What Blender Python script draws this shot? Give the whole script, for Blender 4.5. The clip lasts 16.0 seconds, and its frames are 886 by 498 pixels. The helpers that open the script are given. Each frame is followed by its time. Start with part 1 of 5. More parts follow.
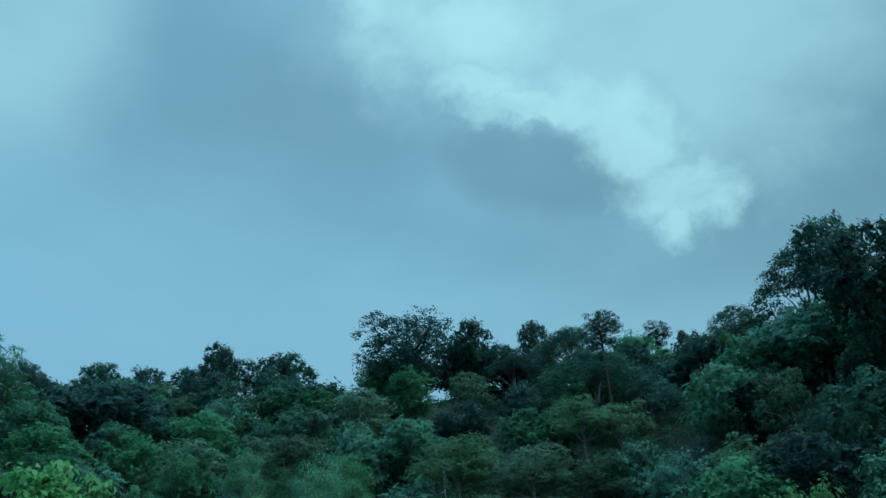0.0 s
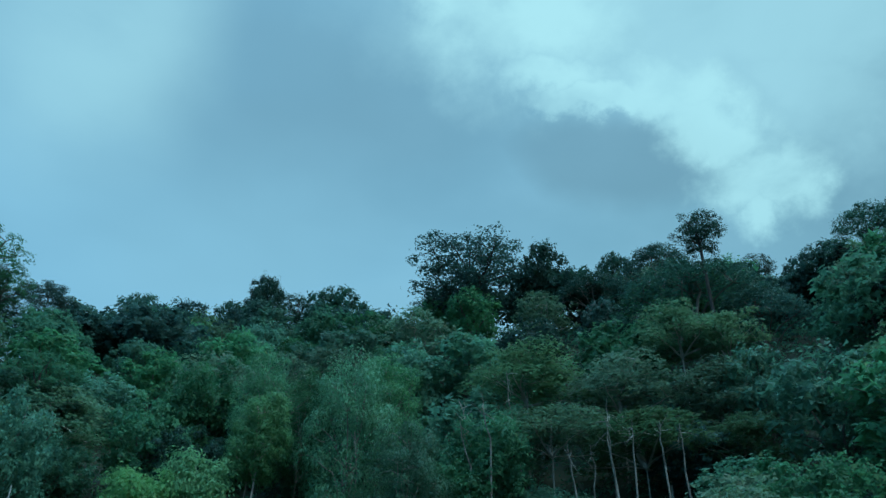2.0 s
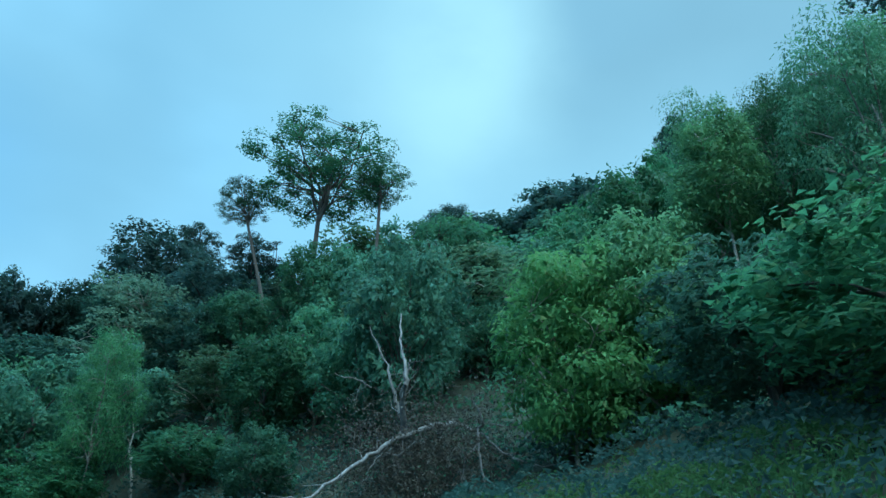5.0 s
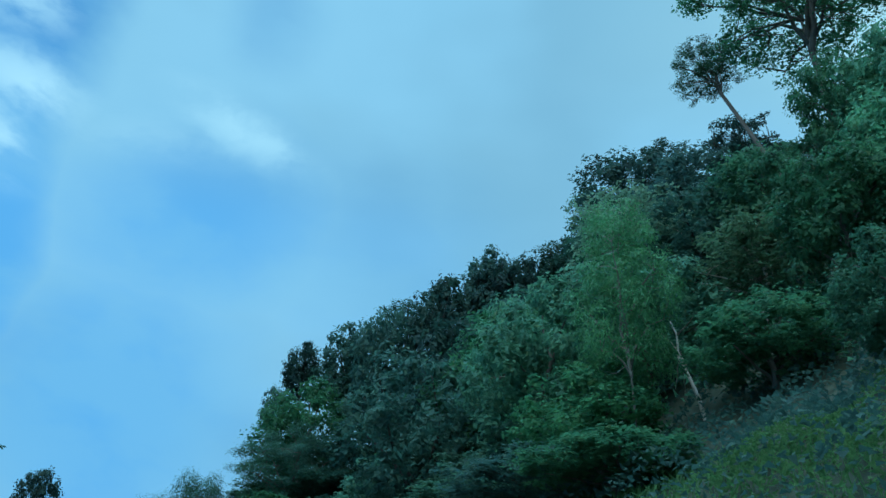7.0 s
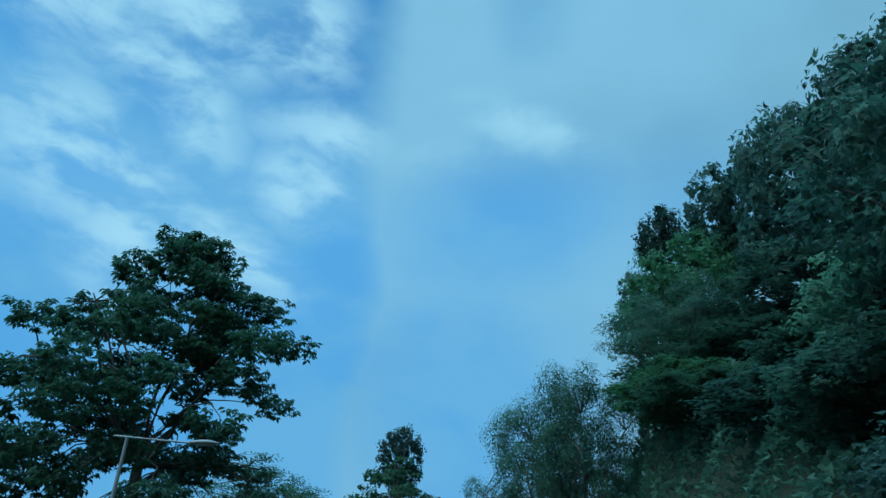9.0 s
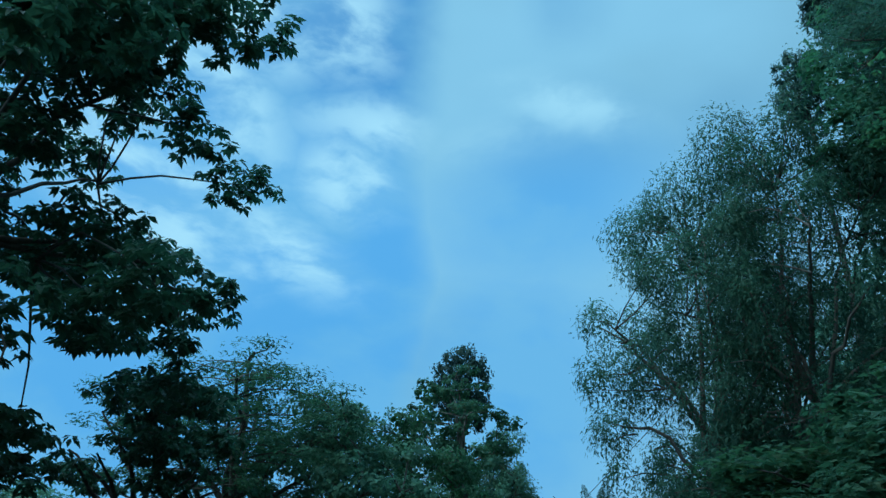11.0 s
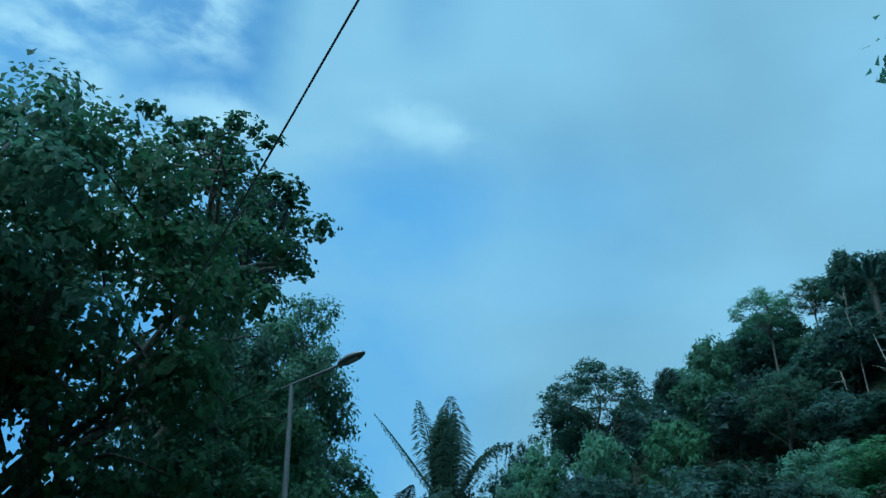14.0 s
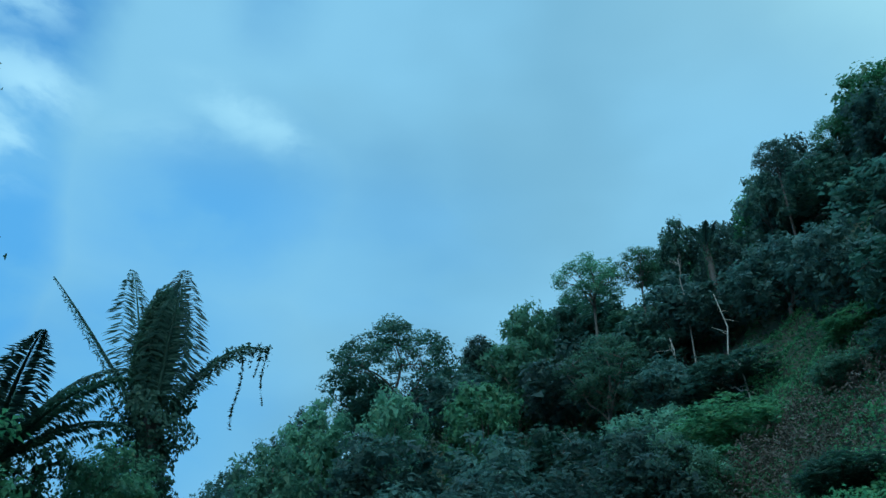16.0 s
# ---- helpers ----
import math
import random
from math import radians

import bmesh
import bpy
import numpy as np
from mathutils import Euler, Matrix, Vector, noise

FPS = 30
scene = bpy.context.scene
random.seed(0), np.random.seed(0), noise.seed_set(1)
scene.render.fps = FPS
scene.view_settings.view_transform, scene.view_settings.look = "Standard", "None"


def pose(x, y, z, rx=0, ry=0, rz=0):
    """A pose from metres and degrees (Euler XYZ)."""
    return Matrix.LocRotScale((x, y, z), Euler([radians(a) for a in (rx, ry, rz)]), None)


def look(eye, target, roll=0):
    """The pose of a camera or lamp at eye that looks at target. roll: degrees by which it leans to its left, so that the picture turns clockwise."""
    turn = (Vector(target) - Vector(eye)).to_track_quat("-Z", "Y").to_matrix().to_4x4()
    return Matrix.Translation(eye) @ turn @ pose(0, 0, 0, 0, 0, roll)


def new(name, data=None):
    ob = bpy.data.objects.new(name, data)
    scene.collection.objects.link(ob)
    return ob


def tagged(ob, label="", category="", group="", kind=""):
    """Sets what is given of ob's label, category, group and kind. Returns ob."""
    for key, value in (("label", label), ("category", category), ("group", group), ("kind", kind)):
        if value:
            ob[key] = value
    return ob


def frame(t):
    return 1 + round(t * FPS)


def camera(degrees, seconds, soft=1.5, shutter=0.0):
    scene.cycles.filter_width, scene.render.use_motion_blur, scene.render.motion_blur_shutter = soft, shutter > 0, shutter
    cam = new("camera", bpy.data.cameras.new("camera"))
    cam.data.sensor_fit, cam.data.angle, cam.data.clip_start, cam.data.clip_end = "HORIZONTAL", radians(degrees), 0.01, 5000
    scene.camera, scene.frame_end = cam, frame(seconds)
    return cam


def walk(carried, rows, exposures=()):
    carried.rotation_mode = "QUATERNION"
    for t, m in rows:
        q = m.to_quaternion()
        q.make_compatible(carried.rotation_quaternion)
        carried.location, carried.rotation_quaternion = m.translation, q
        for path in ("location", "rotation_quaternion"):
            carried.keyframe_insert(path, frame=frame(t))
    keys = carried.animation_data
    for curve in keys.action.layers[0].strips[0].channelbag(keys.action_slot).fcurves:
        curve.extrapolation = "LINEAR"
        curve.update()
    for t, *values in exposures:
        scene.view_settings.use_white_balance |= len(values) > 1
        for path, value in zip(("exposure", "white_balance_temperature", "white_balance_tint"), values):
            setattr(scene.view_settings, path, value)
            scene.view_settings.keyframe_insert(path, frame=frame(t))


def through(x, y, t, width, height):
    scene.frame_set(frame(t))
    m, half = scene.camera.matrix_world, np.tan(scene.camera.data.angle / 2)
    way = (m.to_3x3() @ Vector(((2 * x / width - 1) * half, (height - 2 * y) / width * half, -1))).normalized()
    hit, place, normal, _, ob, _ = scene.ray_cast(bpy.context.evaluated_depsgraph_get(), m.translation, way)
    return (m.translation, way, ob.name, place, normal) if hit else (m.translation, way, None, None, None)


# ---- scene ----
cam = camera(58.9, 16.0)
PATH = [
    (0.000, (0.000, 0.000, 1.400), (0.226, 15.946, 13.470), -1.34),
    (0.500, (0.609, 5.670, 1.427), (0.590, 21.615, 13.501), -0.71),
    (1.000, (1.054, 11.021, 1.296), (0.687, 26.939, 13.399), -0.46),
    (1.500, (1.277, 16.289, 1.226), (0.250, 32.140, 13.378), 0.28),
    (2.000, (1.054, 21.095, 1.296), (-0.607, 37.075, 13.208), 2.33),
    (2.500, (0.508, 25.512, 1.198), (-1.686, 41.873, 12.490), 3.46),
    (3.000, (-0.543, 29.997, 1.443), (-3.624, 46.450, 12.388), 1.24),
    (3.625, (-2.123, 35.525, 1.532), (-7.045, 51.719, 12.186), -0.30),
    (4.250, (-4.380, 40.661, 1.348), (-12.062, 55.773, 11.960), -0.10),
    (4.875, (-7.535, 45.055, 1.131), (-18.141, 58.200, 11.841), 0.90),
    (5.500, (-11.811, 48.356, 1.119), (-24.867, 58.939, 11.960), 1.80),
    (6.000, (-15.738, 50.467, 1.257), (-30.272, 58.791, 12.186), 2.23),
    (6.500, (-19.993, 51.957, 1.374), (-35.801, 57.633, 12.231), 2.51),
    (7.000, (-24.518, 52.813, 1.552), (-41.183, 55.712, 12.223), 2.61),
    (7.500, (-29.382, 52.838, 1.619), (-46.388, 53.120, 12.141), 2.66),
    (8.000, (-34.371, 52.185, 1.662), (-51.374, 50.307, 12.024), 2.95),
    (8.500, (-39.316, 51.274, 1.491), (-56.221, 47.831, 11.608), 3.10),
    (9.125, (-45.707, 49.707, 1.404), (-62.371, 44.682, 11.256), 3.05),
    (9.750, (-52.334, 47.566, 1.483), (-68.811, 41.647, 11.150), 2.70),
    (10.375, (-58.914, 45.268, 1.590), (-75.348, 39.061, 11.152), 2.25),
    (11.000, (-65.170, 43.232, 1.590), (-81.711, 37.273, 11.125), 1.93),
    (11.500, (-69.971, 41.820, 1.511), (-86.643, 36.257, 11.054), 1.78),
    (12.000, (-74.732, 40.624, 1.433), (-91.558, 35.669, 11.044), 1.41),
    (12.500, (-79.308, 39.543, 1.351), (-96.302, 35.263, 10.987), 1.14),
    (13.000, (-83.900, 38.710, 1.295), (-100.986, 35.012, 11.010), 1.12),
    (13.500, (-88.298, 38.098, 1.213), (-105.504, 35.115, 10.962), 1.00),
    (14.000, (-92.755, 37.664, 1.244), (-110.039, 35.711, 11.115), 0.81),
    (14.500, (-97.254, 37.620, 1.348), (-114.572, 36.897, 11.325), 0.41),
    (15.000, (-101.649, 37.920, 1.346), (-118.902, 38.478, 11.446), 0.26),
    (15.500, (-105.922, 38.462, 1.409), (-123.075, 40.251, 11.538), 0.11),
    (16.000, (-110.385, 39.293, 1.525), (-127.425, 41.938, 11.657), -0.16),
]
walk(cam, [(t, look(eye, target, roll)) for t, eye, target, roll in PATH],
     exposures=[(0, -0.14), (1.2, -0.08), (2.1, -0.04), (3.0, 0.2), (5.5, 0.45), (6.5, 0.3), (8.5, -0.04), (10.8, 0.1), (12.5, 0.1), (13.5, 0.1), (16, 0.12)])

# ---- sky and light ----
SUN_AZ, SUN_EL = -130.0, 55.0   # degrees; azimuth is counted from +y towards -x


def sky_dir(az, el):
    a, e = radians(az), radians(el)
    return Vector((-math.sin(a) * math.cos(e), math.cos(a) * math.cos(e), math.sin(e)))


class Net:
    """A short hand for shader node trees."""

    def __init__(self, tree):
        self.tree = tree

    def node(self, kind, ins=(), **props):
        n = self.tree.nodes.new(kind)
        for key, value in props.items():
            setattr(n, key, value)
        for key, value in dict(ins).items():
            self.feed(n.inputs[key], value)
        return n

    def feed(self, socket, value):
        if isinstance(value, bpy.types.NodeSocket):
            self.tree.links.new(value, socket)
        else:
            socket.default_value = value

    def math(self, op, a, b=0.0, c=0.0, clamp=False):
        n = self.node("ShaderNodeMath", {0: a, 1: b, 2: c}, operation=op)
        n.use_clamp = clamp
        return n.outputs[0]

    def vec(self, op, a, b=(0, 0, 0)):
        n = self.node("ShaderNodeVectorMath", {0: a, 1: b}, operation=op)
        return n.outputs["Value"] if op in ("DOT_PRODUCT", "LENGTH") else n.outputs["Vector"]

    def mix(self, fac, a, b):
        n = self.node("ShaderNodeMix", data_type="RGBA")
        self.feed(n.inputs[0], fac), self.feed(n.inputs[6], a), self.feed(n.inputs[7], b)
        return n.outputs[2]

    def step(self, x, lo, hi, a=0.0, b=1.0):
        n = self.node("ShaderNodeMapRange", {0: x, 1: lo, 2: hi, 3: a, 4: b}, interpolation_type="SMOOTHSTEP")
        return n.outputs[0]

    def noise(self, vector, scale, detail=4.0, rough=0.5, distort=0.0):
        n = self.node("ShaderNodeTexNoise", {"Vector": vector, "Scale": scale, "Detail": detail, "Roughness": rough, "Distortion": distort})
        return n.outputs["Fac"]


def rgb(r, g, b):
    return (r, g, b, 1.0)


def make_sky():
    world = bpy.data.worlds.new("sky")
    scene.world = world
    world.use_nodes = True
    world.node_tree.nodes.clear()
    w = Net(world.node_tree)
    ray = w.node("ShaderNodeTexCoord").outputs["Generated"]
    # a soft warp, so that cloud edges are ragged
    warp = w.node("ShaderNodeTexNoise", {"Vector": ray, "Scale": 5.0, "Detail": 5.0, "Roughness": 0.55}).outputs["Color"]
    warp = w.vec("SUBTRACT", warp, (0.5, 0.5, 0.5))
    warp_n = w.node("ShaderNodeVectorMath", {0: warp, "Scale": 0.075}, operation="SCALE").outputs["Vector"]
    bent = w.vec("ADD", ray, warp_n)
    torn = w.vec("ADD", ray, w.node("ShaderNodeVectorMath", {0: w.vec("SUBTRACT", w.node("ShaderNodeTexNoise", {"Vector": ray, "Scale": 10.0, "Detail": 8.0, "Roughness": 0.6}).outputs["Color"], (0.5, 0.5, 0.5)), "Scale": 0.15}, operation="SCALE").outputs["Vector"])

    def puff(az, el, wide, high, turn=0.0, edge=0.9, source=None):
        """A soft oval of cloud round a direction, its half sizes in degrees, turned clockwise."""
        c = sky_dir(az, el)
        right = Vector((math.cos(radians(az)), math.sin(radians(az)), 0))
        up = right.cross(c)
        a = radians(turn)
        e1, e2 = right * math.cos(a) - up * math.sin(a), right * math.sin(a) + up * math.cos(a)
        v = source or bent
        u = w.vec("DOT_PRODUCT", v, tuple(e1 / math.tan(radians(wide))))
        q = w.vec("DOT_PRODUCT", v, tuple(e2 / math.tan(radians(high))))
        f = w.vec("DOT_PRODUCT", v, tuple(c))
        r = w.math("SQRT", w.math("ADD", w.math("MULTIPLY", u, u), w.math("MULTIPLY", q, q)))
        r = w.math("ADD", r, w.math("MULTIPLY", w.math("LESS_THAN", f, 0.0), 9.0))
        return w.step(r, 1.0 - edge, 1.0 + edge, 1.0, 0.0)

    def union(parts):
        out = parts[0]
        for p in parts[1:]:
            out = w.math("MAXIMUM", out, p)
        return out

    clear = w.node("ShaderNodeTexSky", sky_type="NISHITA", sun_disc=False, sun_elevation=radians(SUN_EL),
                   sun_rotation=radians(-SUN_AZ), altitude=300.0, air_density=1.0, dust_density=0.6, ozone_density=2.0).outputs["Color"]
    clear = w.node("ShaderNodeVectorMath", {0: clear, 1: CLEAR}, operation="MULTIPLY").outputs["Vector"]
    stretched = w.vec("MULTIPLY", ray, (1.0, 1.0, 2.2))
    low = w.noise(stretched, 2.4, 3.0, 0.45)
    fine = w.noise(stretched, 6.5, 5.0, 0.5)
    billow = w.math("ADD", w.math("MULTIPLY", low, 0.65), w.math("MULTIPLY", fine, 0.35))
    # the overcast sheet
    sheet = w.mix(w.step(billow, 0.34, 0.66), rgb(0.175, 0.405, 0.530), rgb(0.245, 0.520, 0.665))
    east = puff(70, 38, 42, 30, 0, 0.5, ray)
    sheet = w.mix(w.math("MULTIPLY", east, 0.75), sheet, w.mix(w.step(low, 0.35, 0.65), rgb(0.172, 0.450, 0.675), rgb(0.205, 0.540, 0.810)))
    glow = union([puff(4, 54.0, 5, 2.4, 30, 0.6, torn), puff(-3, 52.2, 6, 2.6, 0, 0.6, torn), puff(-5.5, 48.4, 2.8, 1.2, 8, 0.7, torn),
                  puff(-10.5, 46.5, 4.0, 1.4, 4, 0.4, torn), puff(-16.5, 46.0, 3.6, 2.4, 25, 0.5, torn), puff(-18.8, 43.0, 2.6, 2.6, 50, 0.5, torn),
                  puff(-21, 39.6, 2.8, 2.8, 60, 0.5, torn), puff(-24.4, 38.2, 2.6, 2.6, 45, 0.5, torn), puff(-21, 36.8, 1.9, 1.6, 0, 0.6, torn)])
    broad = union([puff(-10, 51.0, 12, 4.6, 14, 0.6, torn), puff(-24, 50.5, 16, 5.5, 20, 0.6, torn), puff(-29, 44.0, 7, 5, 40, 0.7, torn), puff(41, 46, 6, 9, 0, 0.7)])
    rough = w.step(billow, 0.34, 0.60, 0.55, 1.0)
    dim = union([puff(-9.5, 42.3, 8, 3.2, 14, 0.4), puff(24, 47, 16, 8, 0, 0.7), puff(-37, 40, 9, 10, 0, 0.6)])
    sheet = w.mix(w.math("MULTIPLY", dim, 0.6), sheet, rgb(0.150, 0.335, 0.455))
    sheet = w.mix(w.math("MULTIPLY", w.math("MULTIPLY", broad, rough), 0.78), sheet, rgb(0.37, 0.74, 0.87))
    sheet = w.mix(w.math("MULTIPLY", w.math("MULTIPLY", glow, w.step(fine, 0.36, 0.60, 0.45, 1.0)), 0.75), sheet, rgb(0.46, 0.89, 0.98))
    pale = union([puff(26, 34, 13, 7, 0), puff(6, 29, 34, 6, 0), puff(52, 46, 8, 6, 20)])
    sheet = w.mix(w.math("MULTIPLY", pale, 0.5), sheet, rgb(0.26, 0.57, 0.74))
    # where the sheet opens: all to the west of its edge, and thinner places in it
    west = w.math("MULTIPLY", w.step(w.vec("DOT_PRODUCT", bent, tuple(sky_dir(201.3, 0))), -0.030, 0.042), 0.96)
    thin_part = union([w.math("MULTIPLY", puff(100.5, 31.5, 8, 5, -10, 1.0), 0.85), w.math("MULTIPLY", puff(104, 18, 9, 9, 0, 0.7), 0.9),
                       w.math("MULTIPLY", puff(86, 31, 8, 6, 0, 0.9), 0.4), w.math("MULTIPLY", puff(97.8, 46.2, 2.2, 2.8, 20, 1.0), 0.4), w.math("MULTIPLY", puff(101.0, 33.0, 5.0, 3.0, 0, 1.0), 0.35)])
    veil = w.math("SUBTRACT", 1.0, union([west, thin_part]))
    # white clouds in the open part
    wisp = union([puff(122.5, 44.6, 6, 3.8, 30, 0.6), puff(129, 43.0, 6, 3.4, 10, 0.7), puff(135, 31.4, 7.5, 4.2, 22, 0.7), puff(117.7, 33, 3.4, 2.6, 10, 0.7), puff(122.7, 27.6, 5, 2.4, 25, 0.7),
                  puff(131, 38, 7, 2.6, 35, 0.8), puff(129.5, 24.9, 4, 2.4, 10, 0.7), puff(129, 27, 5, 3.6, 0, 0.7), puff(113, 37, 7, 1.8, 0, 0.9), puff(142, 45, 10, 7, 0, 0.7)])
    streak = w.step(w.noise(w.vec("MULTIPLY", bent, (1.0, 1.0, 2.6)), 8.0, 7.0, 0.55), 0.37, 0.64)
    wisp = w.math("MULTIPLY", wisp, w.math("ADD", w.math("MULTIPLY", streak, 0.85), 0.15), clamp=True)
    thin = w.math("ADD", w.math("MULTIPLY", w.step(w.noise(w.vec("MULTIPLY", bent, (1.0, 1.0, 2.0)), 5.0, 5.0, 0.5), 0.40, 0.66), 0.44), 0.12)
    clear = w.mix(w.step(w.vec("DOT_PRODUCT", ray, (0, 0, 1)), 0.50, 0.69), rgb(0.075, 0.375, 0.79), clear)   # paler towards the hills
    blue = w.mix(thin, clear, rgb(0.16, 0.48, 0.75))
    blue = w.mix(w.math("MULTIPLY", wisp, 0.95), blue, rgb(0.36, 0.72, 0.93))
    both = w.mix(veil, blue, sheet)
    both = w.mix(w.math("MULTIPLY", w.math("MULTIPLY", puff(98.2, 38.1, 4.6, 1.4, 20, 0.9), w.math("ADD", streak, 0.3)), 0.6), both, rgb(0.34, 0.70, 0.90))
    # brightest overhead, as when overcast; extra strength above the view lights the woods
    height = w.vec("DOT_PRODUCT", ray, (0, 0, 1))
    back = w.node("ShaderNodeBackground", {"Color": both, "Strength": w.step(height, 0.82, 1.0, 1.0, 6.5)})
    w.node("ShaderNodeOutputWorld", {"Surface": back.outputs[0]})


CLEAR = (0.030, 0.150, 0.205)   # strength of the clear sky, tinted by the car's glass
make_sky()
sun = new("sun", bpy.data.lights.new("sun", "SUN"))
sun.data.energy, sun.data.angle, sun.data.color = 2.6, radians(60), (0.74, 1.0, 1.02)
sun.matrix_world = look(sky_dir(SUN_AZ, SUN_EL) * 300, (0, 0, 0))

# ---- materials ----
def material(name):
    m = bpy.data.materials.new(name)
    m.use_nodes = True
    m.node_tree.nodes.clear()
    return m, Net(m.node_tree)


def leaf_material(name, dark, light, old, gloss=0.6, through=0.45):
    """Leaves: each its own shade, whole boughs drifting between two greens, some leaves yellowed."""
    # cool cast and veil of the car's tinted glass, put into the leaf colours
    dark, light, old = [(r * 0.86, g, b * 1.40) for r, g, b in (dark, light, old)]
    m, n = material(name)
    island = n.node("ShaderNodeNewGeometry").outputs["Random Per Island"]
    whole = n.node("ShaderNodeObjectInfo").outputs["Random"]
    place = n.node("ShaderNodeTexCoord").outputs["Object"]
    bough = n.noise(place, 5.0, 3.0)
    f = n.math("ADD", n.math("MULTIPLY", island, 0.35), n.math("MULTIPLY", n.step(bough, 0.3, 0.7), 0.65))
    col = n.mix(f, rgb(*dark), rgb(*light))
    col = n.mix(n.math("MULTIPLY", n.step(island, 0.95, 1.0), 0.5), col, rgb(*old))
    hsv = n.node("ShaderNodeHueSaturation", {"Hue": n.step(whole, 0.0, 1.0, 0.468, 0.504), "Saturation": n.step(whole, 1.0, 0.0, 0.95, 1.12),
                                             "Value": n.step(n.math("FRACT", n.math("MULTIPLY", whole, 7.31)), 0.0, 1.0, 0.70, 1.35), "Color": col}).outputs[0]
    # close-set leaves where a bough is seen as a whole
    cells = n.node("ShaderNodeTexVoronoi", {"Vector": place, "Scale": 90.0, "Randomness": 1.0})
    lay = n.math("ADD", n.math("MULTIPLY", cells.outputs["Distance"], -1.0), n.math("MULTIPLY", n.noise(place, 22.0, 3.0), 1.2))
    hsv = n.node("ShaderNodeHueSaturation", {"Value": n.step(cells.outputs["Color"], 0.0, 1.0, 0.84, 1.16), "Color": hsv}).outputs[0]
    bump = n.node("ShaderNodeBump", {"Height": lay, "Strength": 0.35, "Distance": 0.2})
    bsdf = n.node("ShaderNodeBsdfPrincipled", {"Base Color": hsv, "Roughness": gloss, "Specular IOR Level": 0.2, "Normal": bump.outputs[0]})
    glow = n.node("ShaderNodeBsdfTranslucent", {"Color": hsv})
    mixed = n.node("ShaderNodeMixShader", {0: through, 1: bsdf.outputs[0], 2: glow.outputs[0]})
    n.node("ShaderNodeOutputMaterial", {"Surface": mixed.outputs[0]})
    return m


def bark_material(name, dark, light, scale=3.0):
    m, n = material(name)
    place = n.node("ShaderNodeTexCoord").outputs["Object"]
    long = n.vec("MULTIPLY", place, (1.0, 1.0, 0.25))
    a, b = n.noise(long, scale * 4, 6.0, 0.65), n.noise(place, scale * 0.7, 3.0)
    col = n.mix(n.step(n.math("ADD", n.math("MULTIPLY", a, 0.6), n.math("MULTIPLY", b, 0.4)), 0.35, 0.65), rgb(*dark), rgb(*light))
    bump = n.node("ShaderNodeBump", {"Height": a, "Strength": 0.5, "Distance": 0.03})
    bsdf = n.node("ShaderNodeBsdfPrincipled", {"Base Color": col, "Roughness": 0.85, "Normal": bump.outputs[0]})
    n.node("ShaderNodeOutputMaterial", {"Surface": bsdf.outputs[0]})
    return m


def rough_material(name, dark, light, scale, metal=0.0, rough=0.9, bump=0.3):
    m, n = material(name)
    place = n.node("ShaderNodeTexCoord").outputs["Object"]
    a, b = n.noise(place, scale, 6.0, 0.6), n.noise(place, scale * 9, 4.0, 0.6)
    f = n.step(n.math("ADD", n.math("MULTIPLY", a, 0.65), n.math("MULTIPLY", b, 0.35)), 0.35, 0.65)
    col = n.mix(f, rgb(*dark), rgb(*light))
    bp = n.node("ShaderNodeBump", {"Height": b, "Strength": bump, "Distance": 0.05})
    bsdf = n.node("ShaderNodeBsdfPrincipled", {"Base Color": col, "Roughness": rough, "Metallic": metal, "Normal": bp.outputs[0]})
    n.node("ShaderNodeOutputMaterial", {"Surface": bsdf.outputs[0]})
    return m


LEAF_DARK = leaf_material("leaf_dark", (0.030, 0.070, 0.046), (0.052, 0.112, 0.062), (0.10, 0.13, 0.06))
LEAF_MID = leaf_material("leaf_mid", (0.050, 0.140, 0.070), (0.098, 0.232, 0.098), (0.17, 0.20, 0.07), through=0.5)
LEAF_VINE = leaf_material("leaf_vine", (0.038, 0.100, 0.052), (0.074, 0.168, 0.072), (0.14, 0.17, 0.06))
LEAF_FINE = leaf_material("leaf_fine", (0.038, 0.100, 0.052), (0.072, 0.158, 0.078), (0.14, 0.17, 0.09), gloss=0.55, through=0.5)
LEAF_RUSSET = leaf_material("leaf_russet", (0.074, 0.142, 0.066), (0.140, 0.225, 0.096), (0.19, 0.16, 0.09), through=0.5)
LEAF_LIME = leaf_material("leaf_lime", (0.085, 0.215, 0.068), (0.150, 0.325, 0.095), (0.24, 0.28, 0.08), through=0.5)
LEAF_GREY = leaf_material("leaf_grey", (0.066, 0.165, 0.074), (0.120, 0.262, 0.110), (0.15, 0.18, 0.10), gloss=0.45)
LEAF_BIG = leaf_material("leaf_big", (0.028, 0.075, 0.042), (0.052, 0.120, 0.056), (0.13, 0.16, 0.06), gloss=0.38)
LEAF_PALM = leaf_material("leaf_palm", (0.032, 0.075, 0.045), (0.058, 0.112, 0.062), (0.13, 0.11, 0.06), gloss=0.65, through=0.25)
LEAF_DEAD = leaf_material("leaf_dead", (0.070, 0.058, 0.032), (0.125, 0.098, 0.055), (0.15, 0.13, 0.07), through=0.1)
GRASS = leaf_material("grass_blades", (0.060, 0.150, 0.045), (0.115, 0.240, 0.062), (0.25, 0.25, 0.13), through=0.5)
BARK = bark_material("bark_grey_brown", (0.055, 0.045, 0.038), (0.150, 0.130, 0.110))
BARK_MID = bark_material("bark_weathered", (0.10, 0.09, 0.075), (0.24, 0.22, 0.19))
BARK_PALE = bark_material("bark_pale", (0.20, 0.18, 0.15), (0.42, 0.39, 0.34))
